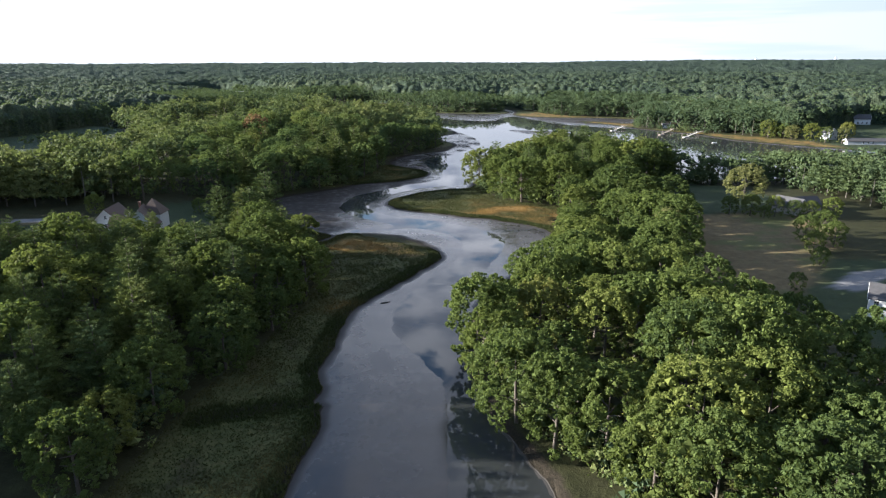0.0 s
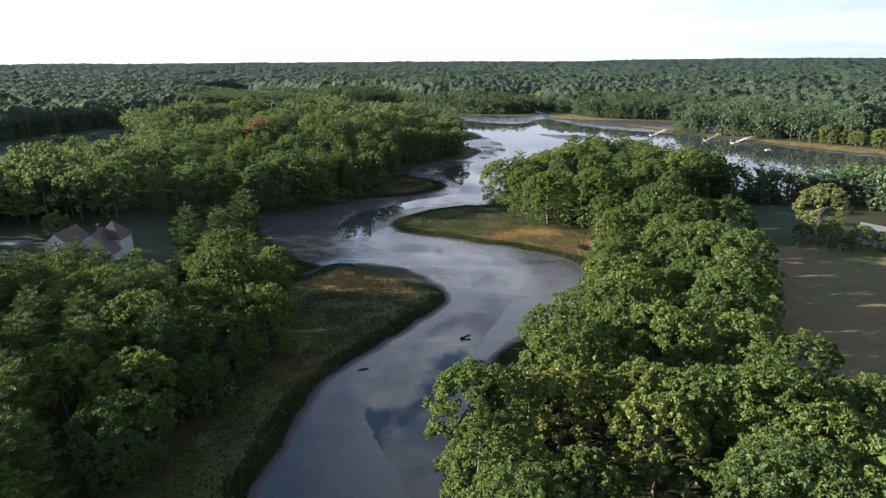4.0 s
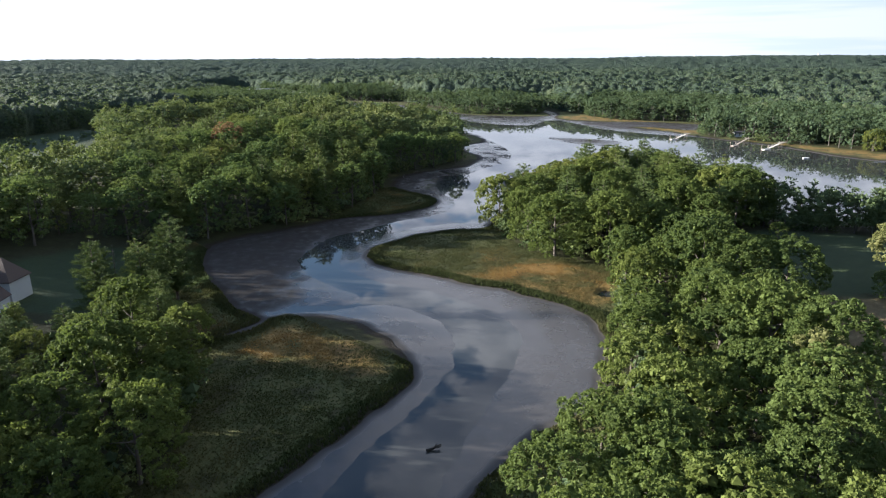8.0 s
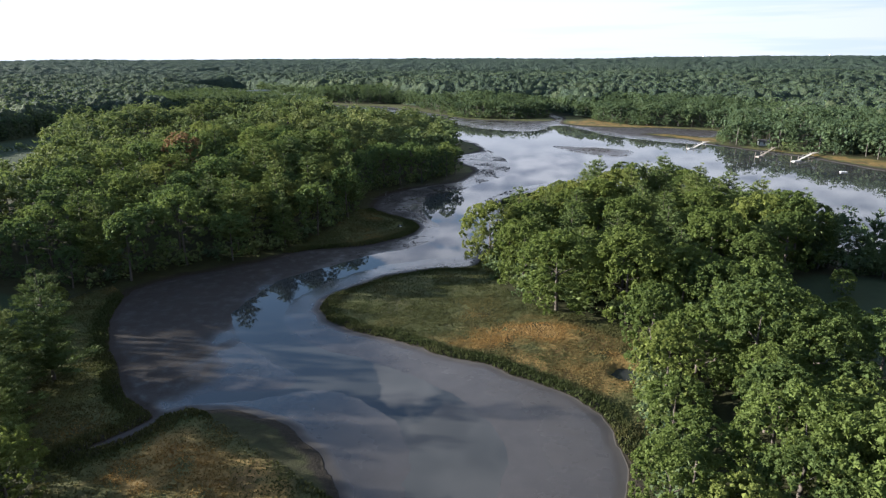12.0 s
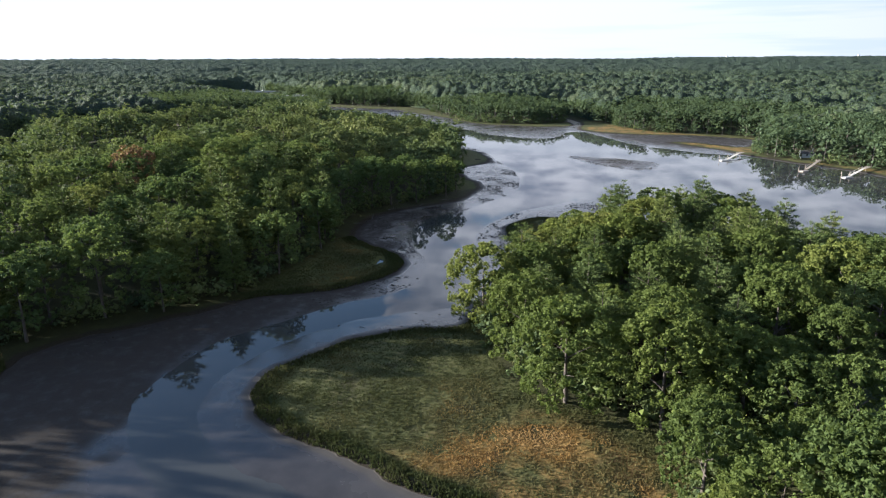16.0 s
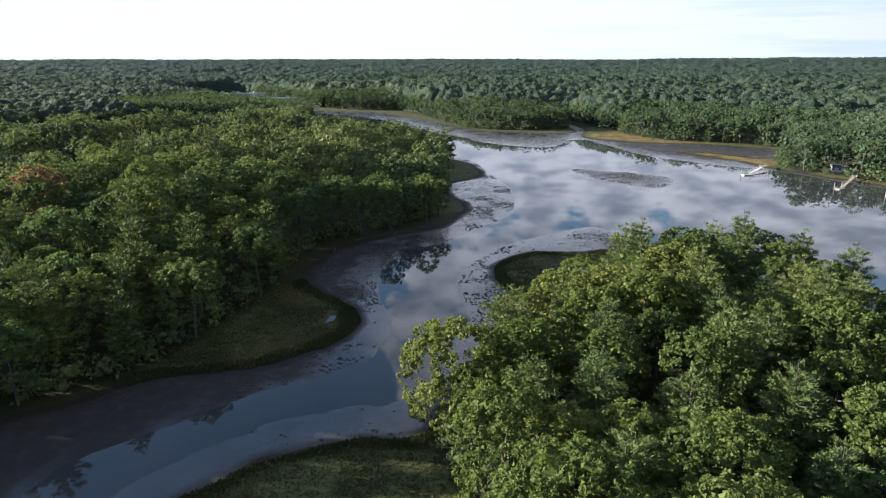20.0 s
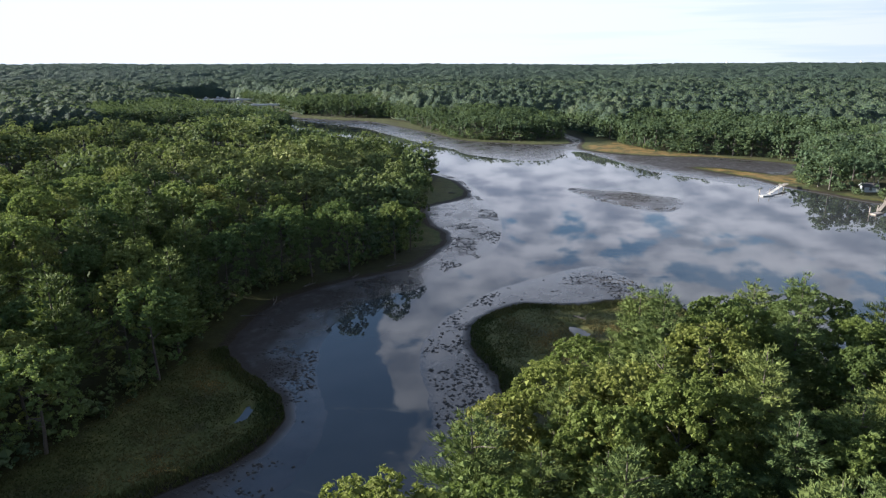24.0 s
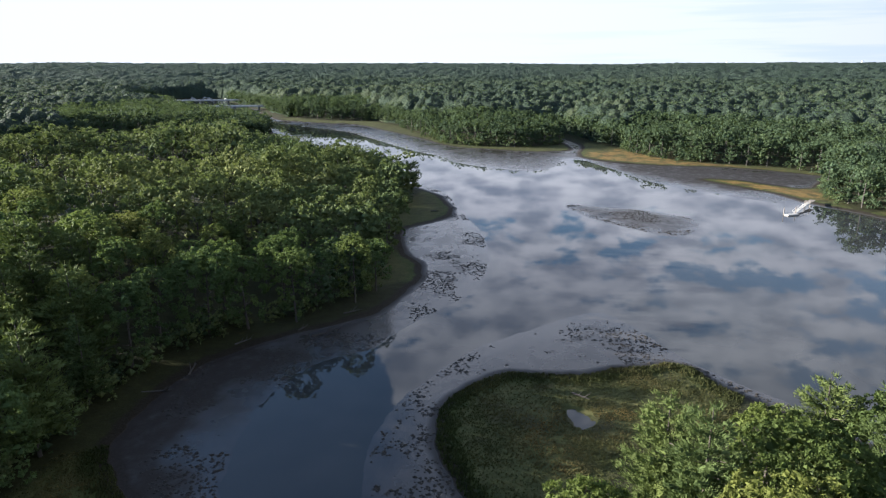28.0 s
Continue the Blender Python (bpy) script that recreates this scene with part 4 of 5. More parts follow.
class Baked:
    """Many trees joined into one mesh, for woods that the camera stays away from."""

    def __init__(self):
        self.v, self.f, self.tint, self.base = [], {3: [], 4: []}, [], 0

    def put(self, kind, x, y, z, scale, turn, tint):
        v, faces = kind
        c, s = math.cos(turn), math.sin(turn)
        self.v.append(np.stack([x + scale * (v[:, 0] * c - v[:, 1] * s), y + scale * (v[:, 0] * s + v[:, 1] * c), z + scale * v[:, 2]], 1))
        for f in faces:
            self.f[f.shape[1]].append(f + self.base)
        self.tint.append(np.full(len(v), tint))
        self.base += len(v)

    def link(self, name, label, category, mat):
        faces = [np.concatenate(f) for f in self.f.values() if f]
        mesh = np_mesh(name, np.concatenate(self.v), faces, mat, [("tint", np.concatenate(self.tint))])
        return tagged(new(name, mesh), label, category, kind="stuff")


BANK_ROW = [(9.4, 102), (7.2, 109), (6.6, 116)]
counts = [plant_wood(WOOD_R1, 7.4, 31, 0.02, (0.88, 1.12), shore=0.8, extra=BANK_ROW), plant_wood(WOOD_R2, 7.3, 32, 0.24, (0.92, 1.2)), plant_wood(WOOD_L1, 7.4, 33, 0.40, (0.80, 1.0))]
SIZES = [(5.0, 16.5), (4.4, 18.0), (5.7, 16.0), (4.0, 14.5)]
MID_OAKS = [oak_crown(41 + k, r, 2.2, h, 22, 900, 0.72, 3, 0.55, 0.6) for k, (r, h) in enumerate(SIZES)]
LOW_OAKS = [oak_crown(101 + k, r, 1.5, h, 12, 300, 0.9, 2, 0.55, 0.5) for k, (r, h) in enumerate([(5.2, 15.0), (4.6, 16.0), (5.8, 15.0)])]
MID_PINES = [pine_crown(51 + k, r, 2.4, h, 750, 1.2, 7, 0.24) for k, (r, h) in enumerate([(4.6, 18.0), (4.2, 19.0)])]
LOW_PINES = [pine_crown(111 + k, r, 2.0, h, 220, 1.3, 5, 0.28) for k, (r, h) in enumerate([(4.8, 15.5), (4.4, 15.0)])]
BOLE = [tube([(0, 0, -0.5), (0.1, 0, 5), (0.2, 0.1, 12)], [0.28, 0.22, 0.08], 5)]


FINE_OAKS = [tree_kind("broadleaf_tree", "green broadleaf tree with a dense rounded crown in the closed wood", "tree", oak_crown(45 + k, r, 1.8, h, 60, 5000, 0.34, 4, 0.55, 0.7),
                       trunk_mesh(45 + k, h * 0.7, 0.26, 4, r * 0.4, 0.35, 6), M_LIT_OAK) for k, (r, h) in enumerate(SIZES)]
FINE_PINES = [tree_kind("pine_tree", "slender white pine with tiers of blue-green plumes in the closed wood", "tree", pine_crown(56 + k, r, 2.6, h, 4200, 0.62, 11, 0.17),
                        trunk_mesh(56 + k, h * 0.93, 0.22, 4, r * 0.4, 0.25, 6), M_PINE) for k, (r, h) in enumerate([(4.4, 18.0), (4.0, 19.5), (4.9, 17.0)])]


def bake_wood(name, label, polys, gap, seed, pines=0.25, scale=(0.85, 1.1), detail=480.0, tone=1.0):
    woods, boles = Baked(), Baked()
    for n, poly in enumerate(polys):
        rng = np.random.RandomState(seed + n)
        pts = scatter(poly, gap, seed + n, CLEAR, 4.0)
        zs, patches = ground_at(pts[:, 0], pts[:, 1]), value_noise(pts[:, 0], pts[:, 1], 55.0, 2)
        for (x, y), z, patch in zip(pts, zs, patches):
            near = y < detail and x > -200
            level = 0 if -125 < x < 60 and y < 440 and x > 12 - 0.72 * (y - 60) else 1 if near else 2
            kinds = (FINE_PINES, MID_PINES, LOW_PINES)[level] if rng.rand() < pines * (2.2 if x > -75 and y < 400 else 1.0) else (FINE_OAKS, MID_OAKS, LOW_OAKS)[level]
            s, a = rng.uniform(*scale) * (1.16 if x > -85 and y < 400 else 1.0), rng.uniform(0, 6.28)
            if level == 0:
                plant(kinds[rng.randint(len(kinds))], x, y, s, math.degrees(a), z=z)
                continue
            woods.put(kinds[rng.randint(len(kinds))], x, y, z, s, a, tone * min(0.97, 0.08 + 0.55 * rng.rand() + 0.8 * max(0.0, patch - 0.25)))
            boles.put((BOLE[0][0], [BOLE[0][1]]), x, y, z, s, a, 0.5)
    woods.link(name, label, "woodland", M_FAR)
    boles.link(name + "_trunks", "bare grey trunks under the woodland canopy", "tree trunks", M_PALEBARK)


bake_wood("peninsula_woodland", "dense mixed green woodland on the river peninsula", [WOOD_L3], 7.9, 61, 0.16, (0.8, 1.22), 570.0)
# first stand is out of view, added to shade the left-bank trees
bake_wood("west_woodland", "tall dark pine wood west of the river marsh, with unseen pines added for shade", [[(-135, 60), (-98, 78), (-104, 112), (-116, 140), (-132, 162), (-175, 160), (-185, 90)], [(-330, 170), (-186, 205), (-182, 236), (-250, 238), (-330, 236)], [(-205, 238), (-134, 240), (-124, 258), (-140, 266), (-205, 262)]], 8.0, 66, 0.6, (1.1, 1.35), 480.0)
bake_wood("shore_woodland", "mixed oak and pine woodland along the far shore", WOOD_F, 7.4, 71, 0.3, (0.8, 1.15), 330.0, 0.12)
bake_wood("reach_woodland", "dark close-set oaks and pines between the lawn and the bright reach", [WOOD_R3, WOOD_R4], 5.2, 75, 0.3, (0.58, 0.80), 330.0, 0.35)


# ---- forest canopy out to the horizon ----
def domes(x, y, size):
    """Height 0..1 of closely set rounded crowns of about the given width, and a number for each crown."""
    u, v = x / size, y / size
    i, j = np.floor(u).astype(int), np.floor(v).astype(int)
    best, tag = np.full(x.shape, 9.0), np.zeros(x.shape)
    for a in (-1, 0, 1):
        for b in (-1, 0, 1):
            cu = i + a + 0.15 + 0.7 * TABLE[(i + a) % 256, (j + b) % 256]
            cv = j + b + 0.15 + 0.7 * TABLE[(j + b + 91) % 256, (i + a + 37) % 256]
            d = (u - cu) ** 2 + (v - cv) ** 2
            near = d < best
            best = np.where(near, d, best)
            tag = np.where(near, TABLE[(i + a + 13) % 256, (j + b + 71) % 256], tag)
    return np.sqrt(np.clip(1 - best * 1.6, 0, 1)), tag


def canopy_keep(x, y, inland, marsh):
    """How far inside the closed forest a point lies, in metres."""
    keep = np.minimum(inland - 14, -marsh - 9)
    for poly in [WOOD_L3, WOOD_L1, WOOD_R1, WOOD_R2, WOOD_R3, WOOD_R4] + WOOD_F + CLEAR:
        keep = np.minimum(keep, -signed(np.array(poly, float), x, y, 20.0) - 2)
    return np.where((x > -340) & (x < 180) & (y < 420), -99.0, keep)



def edge_wood():
    """Whole trees along the open edges of the closed forest."""
    rng = np.random.RandomState(17)
    c = np.stack([rng.uniform(-620, 620, 90000), rng.uniform(260, 1260, 90000)], 1)
    c = c[np.abs(c[:, 0]) < 0.85 * c[:, 1]]
    z, inland, mud, marsh = lookup(c[:, 0], c[:, 1])
    k = canopy_keep(c[:, 0], c[:, 1], inland, marsh)
    c, z, inland, marsh = [a[(k > -6) & (k < 9)] for a in (c, z, inland, marsh)]
    ok = (inland > 4) & (marsh < -2)
    for poly in CLEAR:
        ok &= signed(np.array(poly, float), c[:, 0], c[:, 1], 5.0) < 0
    c, z = c[ok], z[ok]
    cells, wood = {}, Baked()
    for (x, y), h in zip(c, z):
        q = (int(x // 7), int(y // 7))
        if q in cells:
            continue
        cells[q] = 1
        kinds = LOW_PINES if rng.rand() < 0.2 else LOW_OAKS
        wood.put(kinds[rng.randint(len(kinds))], x, y, h, rng.uniform(0.7, 1.1), rng.uniform(0, 6.28), rng.rand() * 0.2)
    wood.link("forest_edge", "ragged green forest edge along the shores and clearings", "woodland", M_FAR)
    print("edge trees", len(cells))


def build_canopy():
    eye = np.array((10.0, 60.0))
    radii = [230.0]
    while radii[-1] < 4990:
        radii.append(radii[-1] + max(2.6, radii[-1] * 0.0052))
    radii = np.array(radii)
    angles = np.radians(np.linspace(-45, 45, 540))
    rr, aa = np.meshgrid(radii, angles, indexing="ij")
    x, y, r = (eye[0] + rr * np.sin(aa)).ravel(), (eye[1] + rr * np.cos(aa)).ravel(), rr.ravel()
    z, inland, mud, marsh = terrain(x, y)
    keep = canopy_keep(x, y, inland, marsh)
    h1, t1 = domes(x, y, 8.8)
    h2, t2 = domes(x, y, 20.0)
    w = smoothstep(1300, 2400, r)
    tall = (0 + 9 * value_noise(x, y, 45.0, 2) + 6 * value_noise(x, y, 260.0, 1)) * (0.45 + 0.55 * smoothstep(0, 14, keep))
    top = z + tall + (1 - w) * (11.0 * h1 + 5.0 * (TABLE[(t1 * 255).astype(int), 3] - 0.5)) + w * (13 * h2 + 7 * (TABLE[(t2 * 255).astype(int), 3] - 0.5)) + 0.5 * (np.random.RandomState(5).rand(len(x)) - 0.5)
    n = len(angles)
    i = (np.arange(len(radii) - 1)[:, None] * n + np.arange(n - 1)[None]).ravel()
    quads = np.stack([i, i + n, i + n + 1, i + 1], 1)
    ok = keep[quads].max(1) > 0
    quads = quads[ok]
    zz = np.where(keep > 0, top, z - 1)
    used, inv = np.unique(quads, return_inverse=True)
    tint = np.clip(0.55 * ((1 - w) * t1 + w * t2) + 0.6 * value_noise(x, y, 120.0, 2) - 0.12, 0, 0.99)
    # tint falls with distance: the horizon's dark blue aerial tone is painted in
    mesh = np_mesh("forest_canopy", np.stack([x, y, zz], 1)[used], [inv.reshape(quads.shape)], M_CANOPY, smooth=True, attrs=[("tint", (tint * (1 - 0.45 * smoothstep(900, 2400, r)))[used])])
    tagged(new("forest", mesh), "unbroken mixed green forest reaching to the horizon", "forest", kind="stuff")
    edge_wood()
    rng = np.random.RandomState(9)
    pick = np.repeat(np.flatnonzero((keep > 0) & (r < 1500)), 2)
    at = np.stack([x, y, top], 1)[pick] + rng.normal(0, 1, (len(pick), 3)) * (1.5, 1.5, 0.4)
    v, q = leaf_cards(rng, at, np.tile((0, -0.2, 1.0), (len(pick), 1)) + rng.normal(0, 0.5, (len(pick), 3)), 1.4)
    mesh = np_mesh("forest_leaves", v, [q], M_FAR, [("tint", np.repeat(tint[pick] * 0.15, 3))])
    tagged(new("forest_leaves", mesh), "leafy sprays standing out of the forest canopy", "foliage", kind="stuff")
    return len(quads), len(q)


def canopy_material():
    mat, n = material("forest_canopy")
    pos = n.add("NewGeometry").outputs["Position"]
    tree = n.add("Attribute", attribute_name="tint").outputs["Fac"]
    # blue-leaning greens that also carry the distance haze in their colour
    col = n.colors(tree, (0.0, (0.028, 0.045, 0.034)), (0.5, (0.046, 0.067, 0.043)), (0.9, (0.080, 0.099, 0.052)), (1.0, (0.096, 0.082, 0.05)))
    fine, mid = n.noise(pos, 0.9, 4.0, 0.7), n.noise(pos, 0.25, 4.0, 0.6)
    col = n.add("VectorMath", {0: col, 3: n.ramp(fine, 0.3, 0.7, 0.55, 1.4)}, operation="SCALE").outputs[0]
    height = n.math("ADD", n.math("MULTIPLY", fine, 1.0), n.math("MULTIPLY", mid, 1.5))
    bsdf = n.add("BsdfPrincipled", {"Base Color": col, "Roughness": 0.8, "Specular IOR Level": 0.1, "Normal": bumped(n, height, 1.0, 2.2)})
    finish(n, bsdf.outputs[0])
    return mat


M_CANOPY = canopy_material()
print("canopy", build_canopy(), "trees", counts)


# ---- undergrowth: shrubs that close the feet of the woods ----
def shrub(seed, radius, high, cards=190):
    return oak_crown(seed, radius, -0.3, high, 6, cards, 0.55, 3)


SHRUBS = [shrub(81, 2.4, 4.2), shrub(82, 1.8, 3.2), shrub(83, 3.0, 5.5, 260)]


def edge_shrubs(name, label, polys, gap, seed, chance=0.85, inset=1.5, tone=0.9):
    rng = np.random.RandomState(seed)
    bush = Baked()
    for poly in polys:
        p = curve_points(poly, gap)
        away = unit(p - p.mean(0))
        p = p - away * inset + rng.normal(0, 1.0, p.shape)
        z, inland = lookup(p[:, 0], p[:, 1])[:2]
        for (x, y), h, d in zip(p, z, inland):
            if d > 1.0 and rng.rand() < chance and abs(x - 10) < 0.85 * (y + 14):
                bush.put(SHRUBS[rng.randint(3)], x, y, h, rng.uniform(0.6, 1.25), rng.uniform(0, 6.28), rng.rand() * tone)
    bush.link(name, label, "shrubs", M_FAR)


edge_shrubs("river_shrubs", "leafy shrubs closing the foot of the riverside trees", [WOOD_R1, WOOD_R2, WOOD_L1], 2.6, 91)
edge_shrubs("thicket", "leafy saplings and brush under the riverside crowns", [WOOD_R1, WOOD_R2], 3.0, 94, 0.9, 4.0, 0.6)
edge_shrubs("peninsula_shrubs", "leafy shrubs along the edge of the peninsula wood", [WOOD_L3], 2.8, 92)
edge_shrubs("shore_shrubs", "leafy shrubs along the far shore woods", WOOD_F[:3] + [WOOD_R3, WOOD_R4], 3.4, 93, 0.7, tone=0.5)


# ---- buildings, docks, drift and weed ----
def box(bm, x0, x1, y0, y1, z0, z1, m=None):
    vs = [bm.verts.new(Vector((x, y, z)) if m is None else m @ Vector((x, y, z))) for x in (x0, x1) for y in (y0, y1) for z in (z0, z1)]
    for f in ((0, 1, 3, 2), (4, 6, 7, 5), (0, 4, 5, 1), (2, 3, 7, 6), (0, 2, 6, 4), (1, 5, 7, 3)):
        bm.faces.new([vs[i] for i in f])
    return bm


def solid(*boxes, m=None):
    bm = bmesh.new()
    for b in boxes:
        box(bm, *b, m=m)
    bmesh.ops.recalc_face_normals(bm, faces=bm.faces)
    return bm


def gable_walls(w, d, h, peak, m):
    """Four walls with pointed ends along y, closed below."""
    bm = bmesh.new()
    ends = []
    for y in (-d / 2, d / 2):
        ends.append([bm.verts.new(m @ Vector(p)) for p in ((-w / 2, y, -1), (w / 2, y, -1), (w / 2, y, h), (0, y, peak), (-w / 2, y, h))])
    a, b = ends
    bm.faces.new(a)
    bm.faces.new(b[::-1])
    for i in range(5):
        bm.faces.new([a[i], b[i], b[(i + 1) % 5], a[(i + 1) % 5]])
    bmesh.ops.recalc_face_normals(bm, faces=bm.faces)
    return bm


def roof_slope(w, d, h, peak, side, m, over=0.45, thick=0.22):
    run = w / 2 + over
    drop = h - (peak - h) * over / (w / 2)
    bm = bmesh.new()
    vs = []
    for y in (-d / 2 - over, d / 2 + over):
        for x, z in ((0, peak + 0.02), (side * run, drop + 0.02), (side * run, drop + thick), (0, peak + thick + 0.06)):
            vs.append(bm.verts.new(m @ Vector((x, y, z))))
    for f in ((0, 1, 2, 3), (7, 6, 5, 4), (0, 4, 5, 1), (1, 5, 6, 2), (2, 6, 7, 3), (3, 7, 4, 0)):
        bm.faces.new([vs[i] for i in f])
    bmesh.ops.recalc_face_normals(bm, faces=bm.faces)
    return bm


def gable_trim(w, h, peak, y, side, m):
    """A white board under the roof's edge on a pointed end."""
    bm = bmesh.new()
    out = 0.06 if y > 0 else -0.06
    vs = []
    for yy in (y + out * 8, y + out * 9.5):
        for x, z in ((0, peak - 0.25), (side * (w / 2 + 0.4), h - 0.28 - (peak - h) * 0.4 / (w / 2)), (side * (w / 2 + 0.4), h + 0.05 - (peak - h) * 0.4 / (w / 2)), (0, peak + 0.06)):
            vs.append(bm.verts.new(m @ Vector((x, yy, z))))
    for f in ((0, 1, 2, 3), (7, 6, 5, 4), (0, 4, 5, 1), (1, 5, 6, 2), (2, 6, 7, 3), (3, 7, 4, 0)):
        bm.faces.new([vs[i] for i in f])
    bmesh.ops.recalc_face_normals(bm, faces=bm.faces)
    return bm


def window(parent, m, x, z, w=1.0, h=1.4):
    """A framed window on the wall plane y = 0 of m, looking along -y."""
    t = 0.12
    frame_ob = part("window", solid((x - w / 2 - t, x + w / 2 + t, -0.10, 0.03, z + h, z + h + t), (x - w / 2 - t, x + w / 2 + t, -0.14, 0.03, z - t, z),
                                    (x - w / 2 - t, x - w / 2, -0.10, 0.03, z, z + h), (x + w / 2, x + w / 2 + t, -0.10, 0.03, z, z + h),
                                    (x - 0.03, x + 0.03, -0.08, 0.03, z, z + h), (x - w / 2, x + w / 2, -0.08, 0.03, z + h / 2 - 0.03, z + h / 2 + 0.03), m=m), M_WHITE, parent)
    part("pane", solid((x - w / 2, x + w / 2, -0.045, 0.02, z, z + h), m=m), M_PANE, frame_ob)


def block(parent, x, y, turn, w, d, h, peak, wall, roof, front=(), side=()):
    """One pitched wing of a house: its pointed ends look along its own y."""
    m = pose(x, y, 0, 0, 0, turn)
    part("wall", gable_walls(w, d, h, peak, m), wall, parent)
    for s in (-1, 1):
        part("roof", roof_slope(w, d, h, peak, s, m), roof, parent)
        part("gable_trim", gable_trim(w, h, peak, -d / 2, s, m), M_WHITE, parent)
        part("gable_trim", gable_trim(w, h, peak, d / 2, s, m), M_WHITE, parent)
    for fx, fz in front:
        window(parent, m @ pose(0, -d / 2, 0), fx, fz)
    for fx, fz in side:
        window(parent, m @ pose(-w / 2, 0, 0, 0, 0, -90), fx, fz)


def house(label, x, y, z=None):
    ob = tagged(new("house"), label, "house")
    ob.location = (x, y, ground_at(x, y)[0] - 0.1 if z is None else z)
    return ob


def hip_roof(parent, x, y, w, h, peak, roof):
    bm = bmesh.new()
    lo = [bm.verts.new((x + sx * w / 2, y + sy * w / 2, h)) for sx, sy in ((-1, -1), (1, -1), (1, 1), (-1, 1))]
    up = [bm.verts.new((x + sx * w / 2, y + sy * w / 2, h + 0.2)) for sx, sy in ((-1, -1), (1, -1), (1, 1), (-1, 1))]
    top = bm.verts.new((x, y, peak))
    bm.faces.new(lo[::-1])
    for i in range(4):
        bm.faces.new([lo[i], lo[(i + 1) % 4], up[(i + 1) % 4], up[i]])
        bm.faces.new([up[i], up[(i + 1) % 4], top])
    part("roof", bm, roof, parent, "brown shingled pyramid roof")


def chimney(parent, x, y, z0, z1, mat):
    part("chimney", solid((x - 0.45, x + 0.45, y - 0.35, y + 0.35, z0, z1), (x - 0.55, x + 0.55, y - 0.45, y + 0.45, z1, z1 + 0.18)), mat, parent, "brick chimney with a stone cap")


manor = house("large pale grey gabled house with brown shingle roofs beside a lawn", -105.5, 207)
manor.scale = (0.76, 0.76, 0.8)
block(manor, -11, 5, 4, 9, 15, 4.6, 8.6, M_GREYWALL, M_SHINGLE, [(-2.4, 1.2), (0, 1.2), (2.4, 1.2), (0, 4.6)])
block(manor, 0, -5, 94, 8, 13, 2.9, 6.2, M_GREYWALL, M_SHINGLE, [(-1.5, 1.0), (1.5, 1.0)], [(-4.5, 0.9), (-1.5, 0.9), (1.5, 0.9), (4.5, 0.9)])
block(manor, 4.5, 0, 14, 8.6, 13, 4.8, 9.2, M_GREYWALL, M_SHINGLE, [(-2.2, 1.0), (0, 1.0), (2.2, 1.0)], [(-3, 1.0), (1, 1.0)])
part("wall", solid((2.5, 11.5, 2.5, 11.5, -1, 5.4)), M_GREYWALL, manor)
hip_roof(manor, 7, 7, 10.0, 5.4, 11.8, M_SHINGLE)
block(manor, 10.5, -3.5, 8, 5.2, 7, 2.9, 5.4, M_GREYWALL, M_SHINGLE, [(-1.2, 0.9), (1.2, 0.9)])
chimney(manor, 1.5, 6, 5, 10.2, M_BRICK)

white_house = house("white clapboard house with a dark roof and row of windows", 95.5, 121.5)
white_house.scale = (0.82, 0.82, 0.82)
block(white_house, 0, 0, 56, 8.5, 12, 5.2, 7.9, M_WHITE, M_DARKROOF, [(-2, 1), (2, 1)], [(-4.4, 3.2), (-1.5, 3.2), (1.5, 3.2), (4.4, 3.2), (-3.5, 0.8), (3.5, 0.8)])
block(white_house, 5.0, -5.5, -34, 7, 9, 4.4, 7.2, M_GREYWALL, M_DARKROOF, [(-1.5, 2.6), (1.5, 2.6)])
chimney(white_house, 1, 1.5, 5, 8.3, M_BRICK)

dark_house = house("dark-roofed house with white gable boards among shrubs", 122, 216)
block(dark_house, 0, 0, 32, 8, 11, 2.9, 6.2, M_TANWALL, M_DARKROOF, [(-1.8, 1), (1.8, 1), (0, 3.6)])
block(dark_house, 7.5, 3, 100, 7.5, 11, 2.6, 5.8, M_TANWALL, M_DARKROOF, [], [(-3, 0.9), (0, 0.9), (3, 0.9)])
dark_house.scale = (0.85, 0.85, 0.85)


def small_house(label, x, y, turn, w=8.5, d=11, h=4.6, peak=7.6, wall=None, roof=None, z=None):
    ob = house(label, x, y, z)
    block(ob, 0, 0, turn, w, d, h, peak, wall or M_WHITE, roof or M_DARKROOF, [(-2, 0.9), (2, 0.9), (0, 3.4)], [(-3, 0.9), (0, 0.9), (3, 0.9)])
    return ob


small_house("small grey gabled house beyond the tidal marsh", 276, 457, 15, 6.5, 8, wall=M_GREYWALL)
small_house("white gabled house behind the far clearing", 333, 512, 70)
small_house("long low grey boat shed beside the marsh clearing", 286, 430, 82, 6, 26, 2.6, 4.2, wall=M_GREYWALL)
small_house("white house showing through the far forest", 154, 1124, 60, 9, 14, 9.0, 14.0)
small_house("large white house standing above the far forest", 466, 953, 40, 10, 16, 11.0, 16.5)
small_house("small grey shed under shoreline trees", 190, 545, 80, 4, 6, 2.6, 3.8, M_GREYWALL)


